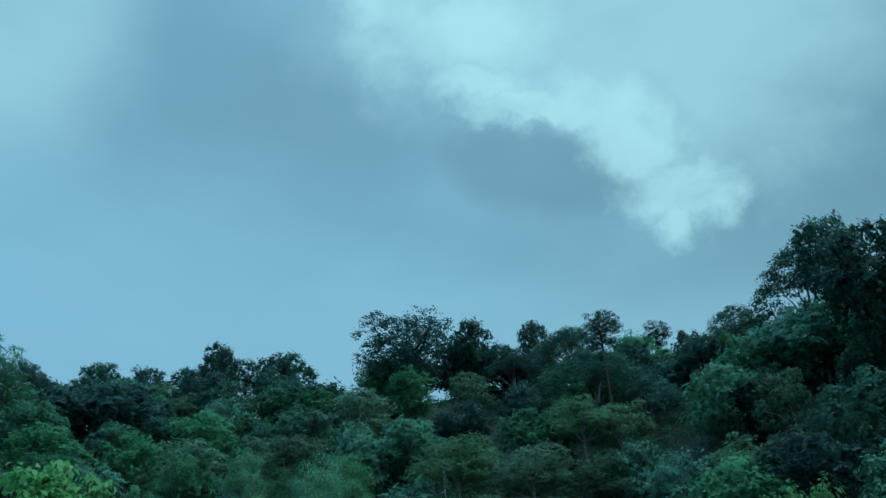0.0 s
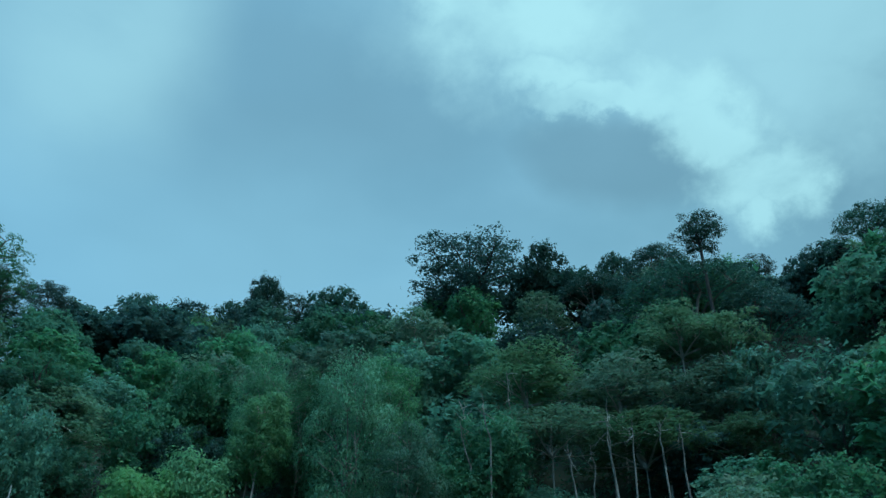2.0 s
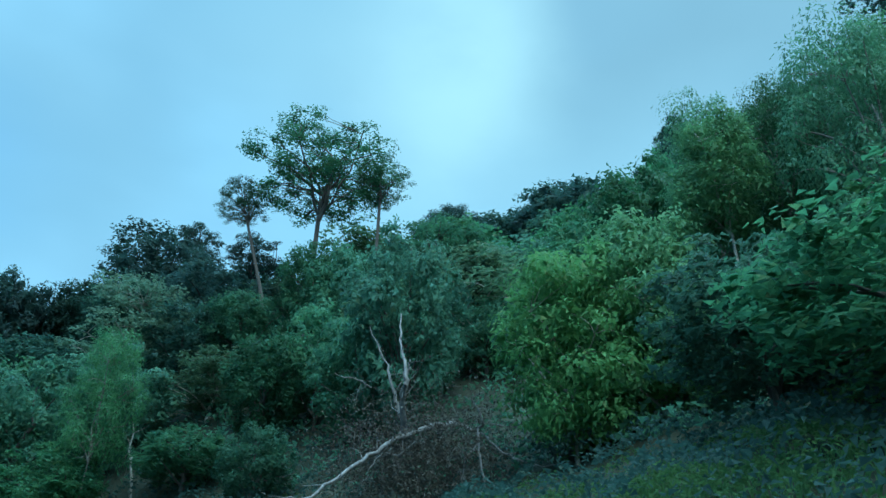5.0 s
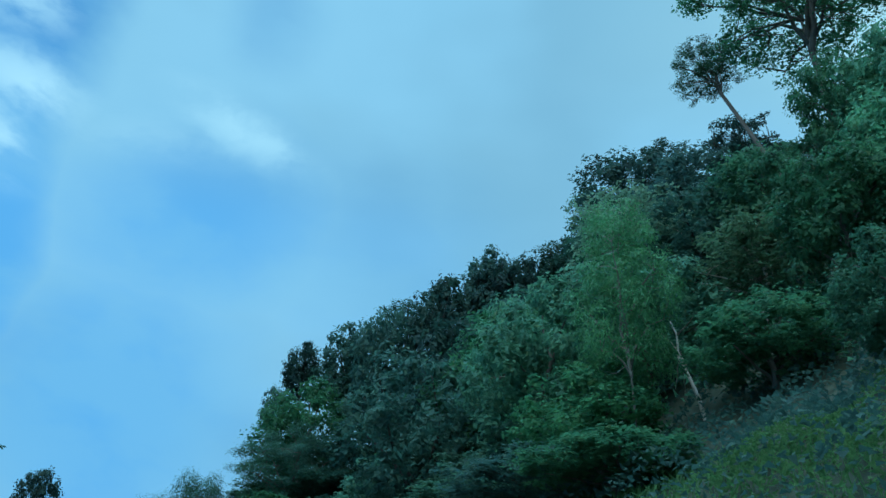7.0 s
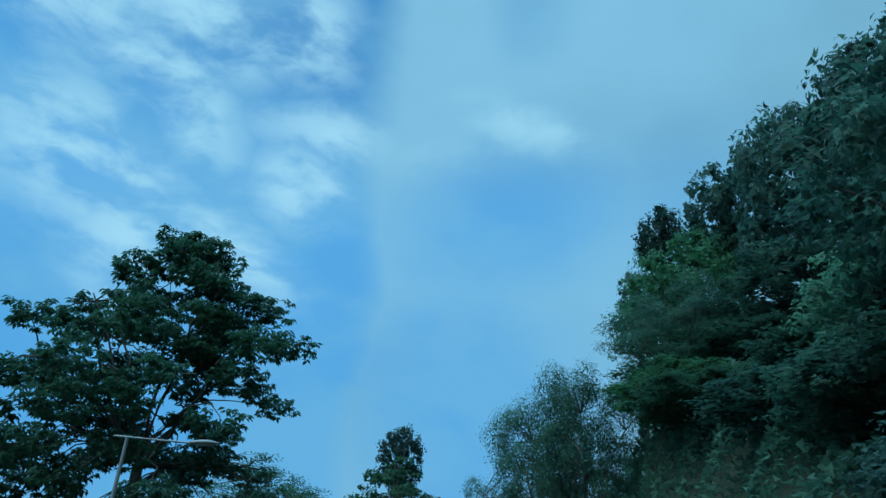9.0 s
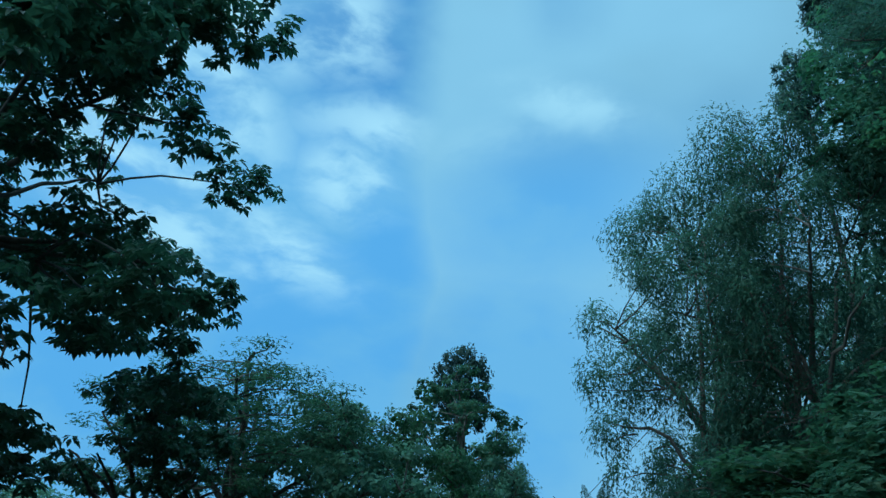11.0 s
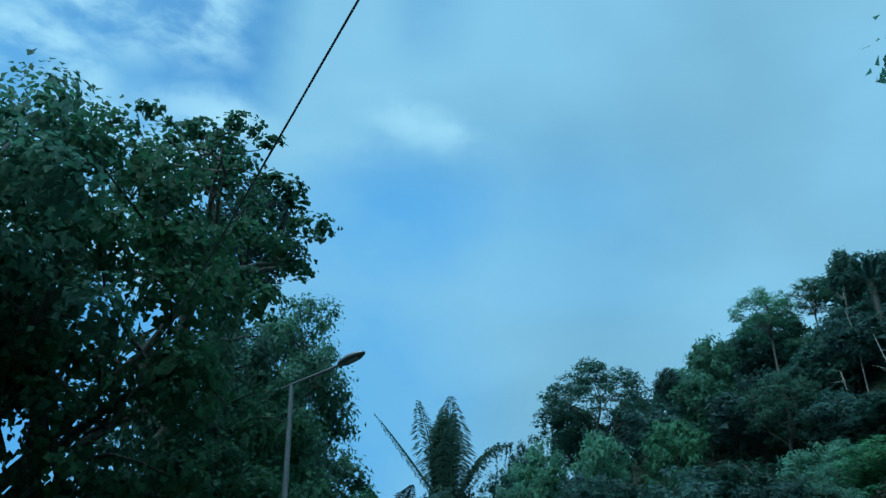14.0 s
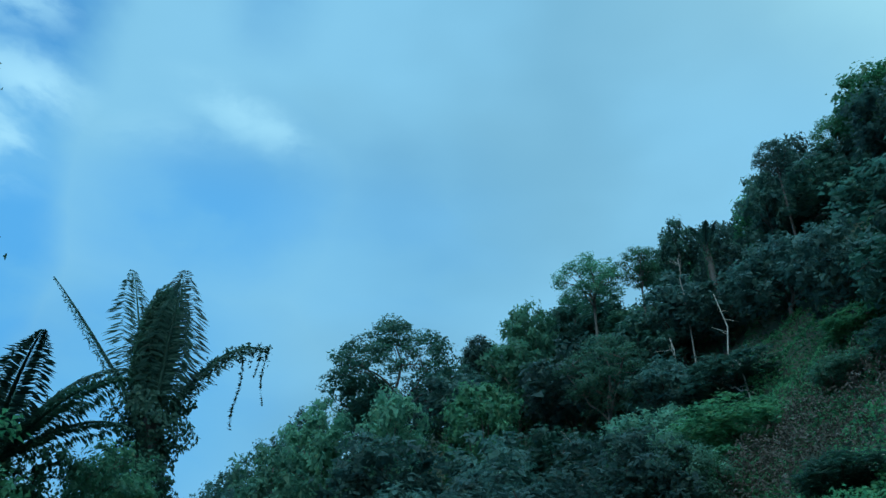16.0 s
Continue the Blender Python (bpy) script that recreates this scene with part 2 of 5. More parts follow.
BARK_DEAD = bark_material("bark_bleached", (0.10, 0.095, 0.09), (0.27, 0.255, 0.235))
BARK_DARK = bark_material("bark_dark", (0.030, 0.025, 0.022), (0.075, 0.062, 0.052))
SOIL = rough_material("forest_floor", (0.018, 0.032, 0.018), (0.042, 0.055, 0.032), 0.35)
ASPHALT = rough_material("asphalt", (0.035, 0.035, 0.037), (0.060, 0.060, 0.062), 0.8)
STEEL = rough_material("galvanised_steel", (0.17, 0.18, 0.19), (0.25, 0.265, 0.27), 2.0, 0.5, 0.6, 0.05)
LAMP_GREY = rough_material("lamp_housing_grey", (0.15, 0.16, 0.17), (0.22, 0.235, 0.24), 3.0, 0.2, 0.5, 0.05)
LAMP_GLASS = rough_material("lamp_glass", (0.26, 0.29, 0.29), (0.34, 0.37, 0.37), 4.0, 0.0, 0.25, 0.02)
CABLE = rough_material("cable_black", (0.010, 0.010, 0.010), (0.022, 0.022, 0.022), 8.0, 0.0, 0.5, 0.05)

# ---- mesh helpers ----
def mesh_of(name, verts, quads, mat, tris=None, smooth=False, normals=None):
    """One mesh from numpy arrays of places, quads and triangles. normals: soft ones, one for each place."""
    me = bpy.data.meshes.new(name)
    verts = np.asarray(verts, dtype=np.float32)
    quads = np.zeros((0, 4), int) if quads is None else np.asarray(quads)
    tris = np.zeros((0, 3), int) if tris is None else np.asarray(tris)
    loops = np.concatenate([quads.ravel(), tris.ravel()]).astype(np.int32)
    sizes = np.concatenate([np.full(len(quads), 4), np.full(len(tris), 3)])
    me.vertices.add(len(verts))
    me.vertices.foreach_set("co", verts.ravel())
    me.loops.add(len(loops))
    me.loops.foreach_set("vertex_index", loops)
    me.polygons.add(len(sizes))
    me.polygons.foreach_set("loop_start", np.concatenate([[0], np.cumsum(sizes)[:-1]]).astype(np.int32))
    me.materials.append(mat)
    me.update(calc_edges=True)
    if smooth or normals is not None:
        me.polygons.foreach_set("use_smooth", np.ones(len(sizes), dtype=bool))
    if normals is not None:
        me.normals_split_custom_set_from_vertices(np.asarray(normals, dtype=np.float32))
    return me


def unit(v):
    return v / np.maximum(np.linalg.norm(v, axis=-1, keepdims=True), 1e-9)


def leaf_cards(centre, normal, along, length, width, curl=0.12):
    """A pointed leaf at each centre: two folded halves that meet along its midrib."""
    n, d = unit(normal), along - normal * np.sum(along * unit(normal), axis=1, keepdims=True)
    d = unit(d)
    s = np.cross(n, d)
    L, W = np.broadcast_to(np.asarray(length, float).reshape(-1, 1), (len(centre), 1)), np.broadcast_to(np.asarray(width, float).reshape(-1, 1), (len(centre), 1))
    base, tip = centre - d * L * 0.5, centre + d * L * 0.5 - n * L * curl
    left, right = centre + s * W * 0.5 + n * L * curl, centre - s * W * 0.5 + n * L * curl
    verts = np.stack([base, right, tip, left], axis=1).reshape(-1, 3)
    return verts, np.arange(len(verts)).reshape(-1, 4)


def leaf_darts(centre, normal, along, length, width):
    """The same for leaves seen from afar: three corners each."""
    n = unit(normal)
    d = unit(along - n * np.sum(along * n, axis=1, keepdims=True))
    s = np.cross(n, d)
    L, W = np.asarray(length, float).reshape(-1, 1), np.asarray(width, float).reshape(-1, 1)
    verts = np.stack([centre - d * L * 0.5 + s * W * 0.5, centre - d * L * 0.35 - s * W * 0.5, centre + d * L * 0.6], axis=1).reshape(-1, 3)
    return verts, np.arange(len(verts)).reshape(-1, 3)


def tube(points, radii, sides=6):
    """A tapering round limb along points: places and quads."""
    p = np.asarray(points, float)
    t = unit(np.gradient(p, axis=0))
    ref = np.where(np.abs(t[:, 2:3]) > 0.9, np.array([[1.0, 0, 0]]), np.array([[0, 0, 1.0]]))
    a = unit(np.cross(t, ref))
    b = np.cross(t, a)
    ang = np.linspace(0, 2 * np.pi, sides, endpoint=False)
    ring = a[:, None] * np.cos(ang)[None, :, None] + b[:, None] * np.sin(ang)[None, :, None]
    v = (p[:, None] + ring * np.asarray(radii, float)[:, None, None]).reshape(-1, 3)
    q = []
    for i in range(len(p) - 1):
        for j in range(sides):
            k = (j + 1) % sides
            q.append((i * sides + j, i * sides + k, (i + 1) * sides + k, (i + 1) * sides + j))
    return v, np.array(q)


def joined(pieces):
    verts, faces, at = [], [], 0
    for v, f in pieces:
        verts.append(v)
        faces.append(f + at)
        at += len(v)
    return np.concatenate(verts), np.concatenate(faces)


def limb(a, b, r0, r1, rng, bow=0.12, n=6, sides=5, rise=0.0):
    """A bowed, slightly crooked limb from a to b."""
    a, b = np.asarray(a, float), np.asarray(b, float)
    u = np.linspace(0, 1, n)[:, None]
    span = np.linalg.norm(b - a)
    off = rng.normal(0, 1, 3) * span * bow
    wob = rng.normal(0, span * 0.02, (n, 3)) * np.sin(u * np.pi)
    p = a + (b - a) * u + off * np.sin(u * np.pi) * 0.6 + wob
    p[:, 2] += rise * span * np.sin(u[:, 0] * np.pi)
    return tube(p, np.linspace(r0, r1, n), sides)


# ---- ground ----
HILL = [(-14, 78, 14), (9, 86, 19), (20, 91, 24), (-30, 94, 24), (26, 99, 42), (0, 118, 58), (-42, 130, 62), (-74, 125, 58),
        (-30, 116, 46), (20, 140, 74), (48, 108, 56), (56, 86, 50), (-33, 70, 8), (-45, 70, 11), (-52, 85, 30), (-64, 77, 29),
        (-78, 80, 36), (-86, 68, 24), (-66, 64, 9), (-72, 60, 10), (-90, 57, 20), (-97, 51, 20), (-54, 113, 48), (-84, 95, 44)]
HILL_WEST = [(-140, 55, 4), (-158, 61, 7), (-175, 60, 15), (-178, 68, 26), (-187, 72, 36), (-170, 80, 36), (-160, 90, 46), (-188, 46, 26),
             (-192, 36, 18), (-125, 80, 26), (-215, 40, 25), (-215, 85, 52), (-150, 110, 50), (-110, 110, 48)]
FLAT = [(-70, 30, 0), (-100, 22, 0), (-120, 26, 0), (-141, 30, 0), (-130, 12, 0), (-50, 20, 0), (0, -20, 0), (-40, 35, 0), (40, 20, 0),
        (-165, 22, 2), (32, 52, 5), (-113, 50, 2), (-124, 55, 3), (-139.5, 61, 8.8), (-145.3, 66.2, 13.6), (-149.3, 61, 11), (-108, 52, 8), (-90, -10, 0), (-160, 0, 0), (30, -40, 0), (0, 60, 5)]
KNOWN = np.array(HILL + HILL_WEST + FLAT, float)
ROAD = np.array([eye[:2] for t, eye, target, roll in PATH])
ROAD = np.concatenate([[ROAD[0] - (0, 400), ROAD[0] - (0, 60)], ROAD, [ROAD[-1] + (-14, 1.0), ROAD[-1] + (-40, -4), ROAD[-1] + (-70, -14), ROAD[-1] + (-400, -150)]])


GAPS = np.sqrt((KNOWN[:, None, 0] - KNOWN[None, :, 0]) ** 2 + (KNOWN[:, None, 1] - KNOWN[None, :, 1]) ** 2 + 4.0)
SOLVE = np.block([[GAPS - 6.0 * np.eye(len(KNOWN)), np.ones((len(KNOWN), 1))], [np.ones((1, len(KNOWN))), np.zeros((1, 1))]])
LIFT = np.linalg.solve(SOLVE, np.append(KNOWN[:, 2], 0.0))   # a smooth sheet near all those heights


def road_distance(x, y):
    p = np.stack([x, y], axis=-1)[..., None, :]
    a, b = ROAD[:-1], ROAD[1:]
    u = np.clip(np.sum((p - a) * (b - a), axis=-1) / np.sum((b - a) ** 2, axis=-1), 0, 1)
    return np.min(np.linalg.norm(p - (a + (b - a) * u[..., None]), axis=-1), axis=-1)


def ground_height(x, y):
    x, y = np.asarray(x, float), np.asarray(y, float)
    r = np.sqrt((x[..., None] - KNOWN[:, 0]) ** 2 + (y[..., None] - KNOWN[:, 1]) ** 2 + 4.0)
    z = r @ LIFT[:-1] + LIFT[-1]
    z = np.clip(z, -1.0, 95.0)
    far = np.min(r, axis=-1)
    z = z * np.clip(1.4 - far / 200, 0, 1)
    d = road_distance(x, y)
    k = np.clip((d - 7.0) / 6.0, 0, 1)
    z = z * k * k * (3 - 2 * k)
    return z + 0.35 * np.sin(x * 0.31 + y * 0.17) * np.sin(y * 0.27 - x * 0.11) * k


def gz(x, y):
    return float(ground_height(np.array([x]), np.array([y]))[0])


def spread(lo, hi, step, far):
    mid = np.arange(lo, hi + step, step)
    out = np.geomspace(step * 3, far, 14)
    return np.concatenate([lo - out[::-1], mid, hi + out])


gx, gy = spread(-240, 90, 3.0, 2500), spread(-60, 170, 3.0, 2500)
X, Y = np.meshgrid(gx, gy, indexing="ij")
Z = ground_height(X, Y)
idx = np.arange(X.size).reshape(X.shape)
quads = np.stack([idx[:-1, :-1], idx[1:, :-1], idx[1:, 1:], idx[:-1, 1:]], axis=-1).reshape(-1, 4)
ground = new("ground", mesh_of("ground", np.stack([X, Y, Z], axis=-1).reshape(-1, 3), quads, SOIL, smooth=True))
tagged(ground, "leaf-littered forest soil rising into steep wooded hills", "ground", kind="structure")

tang = unit(np.gradient(ROAD, axis=0))
side = np.stack([tang[:, 1], -tang[:, 0]], axis=1)
mid_line = ROAD + side * 1.6
edge_l, edge_r = mid_line - side * 3.4, mid_line + side * 3.4
n_r = len(ROAD)
rv = np.concatenate([np.c_[edge_l, np.full(n_r, 0.06)], np.c_[edge_r, np.full(n_r, 0.06)], np.c_[edge_l - side * 0.2, np.full(n_r, -0.3)], np.c_[edge_r + side * 0.2, np.full(n_r, -0.3)]])
rq = [q for i in range(n_r - 1) for q in ((i, n_r + i, n_r + i + 1, i + 1), (2 * n_r + i, i, i + 1, 2 * n_r + i + 1), (n_r + i, 3 * n_r + i, 3 * n_r + i + 1, n_r + i + 1))]
road = new("road", mesh_of("road", rv, np.array(rq), ASPHALT))
tagged(road, "worn grey asphalt two-lane road along the foot of the hill", "road", kind="structure")

# ---- trees ----
def crown(seed, clusters, cards, size, shape="round", spread_r=0.17, flat=0.6, shell=0.55, leaf_w=0.55, droop=0.0, mains_n=8, twigs=True, thick=1.0, darts=True, fill=0.0):
    """A crown in a box one metre wide and one high (its foot at z 0): places of boughs, leaves on them, limbs to them.
    size: a leaf's length as a part of the crown's width."""
    rng = np.random.default_rng(seed)
    C = []
    tries = 0
    while len(C) < clusters and tries < clusters * 60:
        tries += 1
        v = unit(rng.normal(0, 1, 3))
        r = rng.uniform(shell, 1.0) ** 0.8 if len(C) > clusters * 0.25 else rng.uniform(0.0, 0.7)
        if shape == "round":
            p = np.array([v[0] * 0.36, v[1] * 0.36, 0.46 + v[2] * 0.42]) * 1.0
            p = np.array([0, 0, 0.46]) + (p - np.array([0, 0, 0.46])) * r
        elif shape == "umbrella":
            v[2] = abs(v[2])
            rho, a = rng.uniform(0.02, 1.0) ** 0.55, rng.uniform(0, 6.283)
            p = np.array([math.cos(a) * rho * 0.42, math.sin(a) * rho * 0.42, 0.30 + 0.56 * (1 - rho ** 2.4) - 0.26 * rng.random() ** 2 * (1 - rho)])
        elif shape == "column":
            z = rng.uniform(0.06, 0.93)
            wid = 0.36 * (1 - abs(z - 0.45) ** 1.7) * (1.0 if z < 0.7 else 1.25 - z * 0.45)
            p = np.array([v[0], v[1], 0]) / max(1e-6, np.hypot(v[0], v[1])) * wid * rng.uniform(0.25, 1)
            p[2] = z
        else:   # layered
            z = rng.choice([0.22, 0.42, 0.62, 0.8, 0.9])
            wid = 0.40 * (1.08 - 0.55 * z)
            p = np.array([v[0], v[1], 0]) / max(1e-6, np.hypot(v[0], v[1])) * wid * rng.uniform(0.15, 1)
            p[2] = z + rng.normal(0, 0.03)
        if all(np.linalg.norm((p - q) * (1, 1, 0.8)) > spread_r * 0.55 for q, _ in C):
            C.append((p, spread_r * rng.uniform(0.65, 1.2)))
    V, Q, T, N, at, limbs = [], [], [], [], 0, []
    # main limbs fan out from the stem; each bough hangs on the nearest one
    low_z = min(p[2] for p, _ in C)
    mains = [(np.array([0, 0, 0.0]), np.array([0, 0, 0.80]))]
    turn = rng.uniform(0, 6.28)
    for k in range(mains_n):
        far = max(C, key=lambda c: c[0][0] * math.cos(turn + k * 2.4) + c[0][1] * math.sin(turn + k * 2.4) + rng.uniform(-0.12, 0.12))[0]
        foot = max(0.0, min(far[2] - 0.22, low_z + rng.uniform(-0.05, 0.30)))
        mains.append((np.array([0, 0, foot]), far * (0.85, 0.85, 0.97)))
    for i, (a, b) in enumerate(mains):
        limbs.append(limb(a, b, (0.018 if i == 0 else 0.0105) * thick, 0.0035 * thick, rng, 0.07, 7, 5, 0.10 if i else 0.0))
    for i, (p, r) in enumerate(C):
        n = int(cards * (r / spread_r) ** 1.6)
        # the leaves sit in sprays round the bough
        sprays = max(5, n // 10)
        tip = unit(rng.normal(0, 1, (sprays, 3)) + (0, 0, 0.35))
        far_out = rng.uniform(0.72, 1.18, sprays)
        which = rng.integers(0, sprays, n)
        d = unit(tip[which] + rng.normal(0, 0.42, (n, 3)))
        rad = far_out[which][:, None] * rng.uniform(0.62, 1.06, (n, 1))
        inner = rng.random(n) < fill
        rad[inner] *= 0.62
        off = d * rad * r
        off[:, 2] *= flat
        c = p + off
        nor = unit(np.array([0, 0, 0.45]) + d + rng.normal(0, 0.45, (n, 3)))
        along = unit(d * (1, 1, 0.5) + rng.normal(0, 0.5, (n, 3)) + np.array([0, 0, -droop]))
        ln = size * rng.uniform(0.65, 1.35, n) * np.where(inner, 1.7, 1.0)
        v, q = (leaf_darts if darts else leaf_cards)(c, nor, along, ln, ln * leaf_w)
        # shaded as a soft mass: each leaf leans to the outside of its bough and of the crown
        lean = unit(d * 0.8 + unit(p - (0, 0, 0.35)) * 0.35 + np.array([0, 0, 0.25]) + rng.normal(0, 0.22, (n, 3)))
        corner = v[q]
        face = np.cross(corner[:, 1] - corner[:, 0], corner[:, 2] - corner[:, 0])
        turned = np.sum(face * lean, axis=1) < 0
        q[turned] = q[turned][:, ::-1]
        V.append(v), N.append(np.repeat(lean, len(v) // n, axis=0)), (T if darts else Q).append(q + at)
        at += len(v)
        if twigs:
            best = min((a + (b - a) * u for a, b in mains for u in (0.3, 0.5, 0.7, 0.9, 1.0)), key=lambda s: np.linalg.norm((s - p) * (1, 1, 1.3)) + 0.8 * max(0.0, s[2] - p[2]))
            limbs.append(limb(best, p, 0.0042 * thick, 0.0012 * thick, rng, 0.10, 4, 3, 0.08))
    V = np.concatenate(V)
    lv, lq = joined(limbs)
    # fill the box: half a metre to each side, one metre to the top
    half = np.percentile(np.abs(V[:, :2]), 99.0)
    lo, hi = np.percentile(V[:, 2], 0.8), np.percentile(V[:, 2], 99.7)
    for w in (V, lv):
        w[:, :2] *= 0.5 / half
        w[:, 2] = (w[:, 2] - lo) / (hi - lo)
    return (V, np.concatenate(Q) if Q else None, np.concatenate(T) if T else None, np.concatenate(N)), (lv, lq)


def trunk_mesh(name, seed, mat, crook=0.02):
    """A trunk one metre high with a flared foot, from z 0 down to -0.15 for steep ground."""
    rng = np.random.default_rng(seed)
    z = np.array([-0.15, 0.0, 0.04, 0.12, 0.3, 0.5, 0.7, 0.86, 1.0])
    p = np.c_[np.cumsum(rng.normal(0, crook, 9)), np.cumsum(rng.normal(0, crook, 9)), z]
    p[:, :2] -= np.linspace(0, 1, 9)[:, None] * p[-1, :2]
    v, q = tube(p, np.array([1.7, 1.45, 1.15, 1.0, 0.92, 0.85, 0.78, 0.72, 0.66]) , 8)
    return v, q


KINDS = {}


def kind(name, label, leaf, bark, seeds, **how):
    for s in seeds:
        (v, q, t, soft), (lv, lq) = crown(s, **how)
        KINDS.setdefault(name, []).append((mesh_of("crown", v, q, leaf, t, normals=soft), mesh_of("branching", lv, lq, bark, smooth=True), label, bark))


DARK, MIDG, AIRD, AIRT = ("dense rounded dark-green forest tree on the wooded ridge", "full-crowned green broadleaf tree on the hillside",
                          "dark open-crowned tree with sky between its boughs", "tall open-crowned tree with bare limbs against the sky")
FLATS, GREYS = "spreading tree with flat russet-green layers of foliage", "slender pale-trunked tree with hanging grey-green foliage"
kind("round_dark", DARK, LEAF_DARK, BARK_DARK, (11, 12, 13), clusters=104, cards=58, size=0.0315, spread_r=0.112, leaf_w=0.75, flat=0.9, twigs=False, fill=0.25)
kind("round_mid", MIDG, LEAF_MID, BARK, (21, 22, 23, 24), clusters=104, cards=58, size=0.0315, spread_r=0.112, leaf_w=0.75, flat=0.9, twigs=False, fill=0.25)
kind("near_mid", MIDG, LEAF_MID, BARK, (28, 29, 30), clusters=125, cards=88, size=0.0228, spread_r=0.102, leaf_w=0.75, flat=0.9, twigs=False, fill=0.25)
kind("near_dark", DARK, LEAF_DARK, BARK_DARK, (16, 17), clusters=125, cards=88, size=0.0228, spread_r=0.102, leaf_w=0.75, flat=0.9, twigs=False, fill=0.25)
kind("near_layer", FLATS, LEAF_RUSSET, BARK_PALE, (66, 67), shape="layered", clusters=100, cards=90, size=0.022, spread_r=0.10, flat=0.4, leaf_w=0.75, thick=0.7)
kind("wood_dark", DARK, LEAF_DARK, BARK_DARK, (14, 15), clusters=84, cards=44, size=0.0365, spread_r=0.122, leaf_w=0.75, flat=0.9, twigs=False, fill=0.25)
kind("wood_mid", MIDG, LEAF_MID, BARK, (25, 26, 27), clusters=84, cards=44, size=0.0365, spread_r=0.122, leaf_w=0.75, flat=0.9, twigs=False, fill=0.25)
kind("wood_layer", FLATS, LEAF_RUSSET, BARK_PALE, (64, 65), shape="layered", clusters=70, cards=64, size=0.031, spread_r=0.12, flat=0.4, leaf_w=0.75, thick=0.7)
kind("airy_dark", AIRD, LEAF_DARK, BARK_DARK, (31, 32, 33), clusters=92, cards=100, size=0.023, spread_r=0.095, leaf_w=0.7)
kind("ridge_airy", AIRD, LEAF_DARK, BARK_DARK, (35,), clusters=150, cards=85, size=0.0175, spread_r=0.080, leaf_w=0.75, mains_n=12, thick=0.8)
kind("airy", AIRT, LEAF_DARK, BARK_DARK, (41, 42), shape="umbrella", clusters=120, cards=110, size=0.0165, spread_r=0.078, flat=0.42, leaf_w=0.7, mains_n=11, thick=0.7)
kind("tall_airy", AIRT, LEAF_VINE, BARK, (43, 44), clusters=150, cards=125, size=0.0125, spread_r=0.064, flat=0.55, leaf_w=0.7, mains_n=13, thick=0.75)
kind("airy_mid", "light open-crowned green tree on the hillside", LEAF_MID, BARK, (51, 52), clusters=90, cards=110, size=0.021, spread_r=0.095, leaf_w=0.7)
kind("layer", FLATS, LEAF_RUSSET, BARK_PALE, (61, 62, 63), shape="layered", clusters=84, cards=96, size=0.024, spread_r=0.105, flat=0.40, leaf_w=0.75, thick=0.8)
kind("layer_dark", AIRD, LEAF_DARK, BARK, (68, 69), shape="umbrella", clusters=100, cards=100, size=0.019, spread_r=0.095, flat=0.5, leaf_w=0.75, mains_n=10, thick=0.8)
kind("slender", GREYS, LEAF_GREY, BARK_MID, (71, 72), shape="column", clusters=100, cards=230, size=0.019, spread_r=0.12, flat=0.8, leaf_w=0.5, droop=0.9, thick=0.8)
kind("lime", "young light-green roadside tree with loose foliage", LEAF_LIME, BARK_PALE, (81, 82), shape="column", clusters=110, cards=150, size=0.028, spread_r=0.14, flat=0.75, leaf_w=0.6, droop=0.6, thick=0.7, fill=0.12)
kind("vine", "tree smothered in dark-green climbing vines beside the road", LEAF_VINE, BARK_DARK, (111, 112, 113), clusters=100, cards=220, size=0.0162, spread_r=0.098, leaf_w=0.85, flat=0.85, droop=0.3, fill=0.2)
kind("vine_open", "tree hung with dark-green climbers with sky showing between its boughs", LEAF_VINE, BARK_DARK, (114, 115), clusters=100, cards=230, size=0.0135, spread_r=0.078, leaf_w=0.8, flat=0.7, droop=0.3, thick=1.2, darts=False, fill=0.1)
kind("heart", "tall tree with large heart-shaped leaves in open tufts", LEAF_VINE, BARK, (121,), clusters=74, cards=90, size=0.021, spread_r=0.064, leaf_w=0.85, droop=0.7, darts=False)
kind("broad", "light yellow-green roadside tree with broad soft leaves", LEAF_LIME, BARK, (151,), clusters=70, cards=80, size=0.040, spread_r=0.12, leaf_w=0.72, droop=0.7, darts=False)
kind("feather", "spreading roadside tree with fine feathery foliage on long limbs", LEAF_VINE, BARK_DARK, (131,), clusters=170, cards=200, size=0.0115, spread_r=0.075, flat=0.42, leaf_w=0.45, mains_n=12, thick=1.0)
kind("acacia", "tall roadside tree with hanging narrow grey-green leaves", LEAF_FINE, BARK, (141,), shape="column", clusters=135, cards=450, size=0.0115, spread_r=0.076, flat=0.95, leaf_w=0.40, droop=0.8, mains_n=11, thick=0.75)
TRUNKS = {}
TREE_COUNT = {}


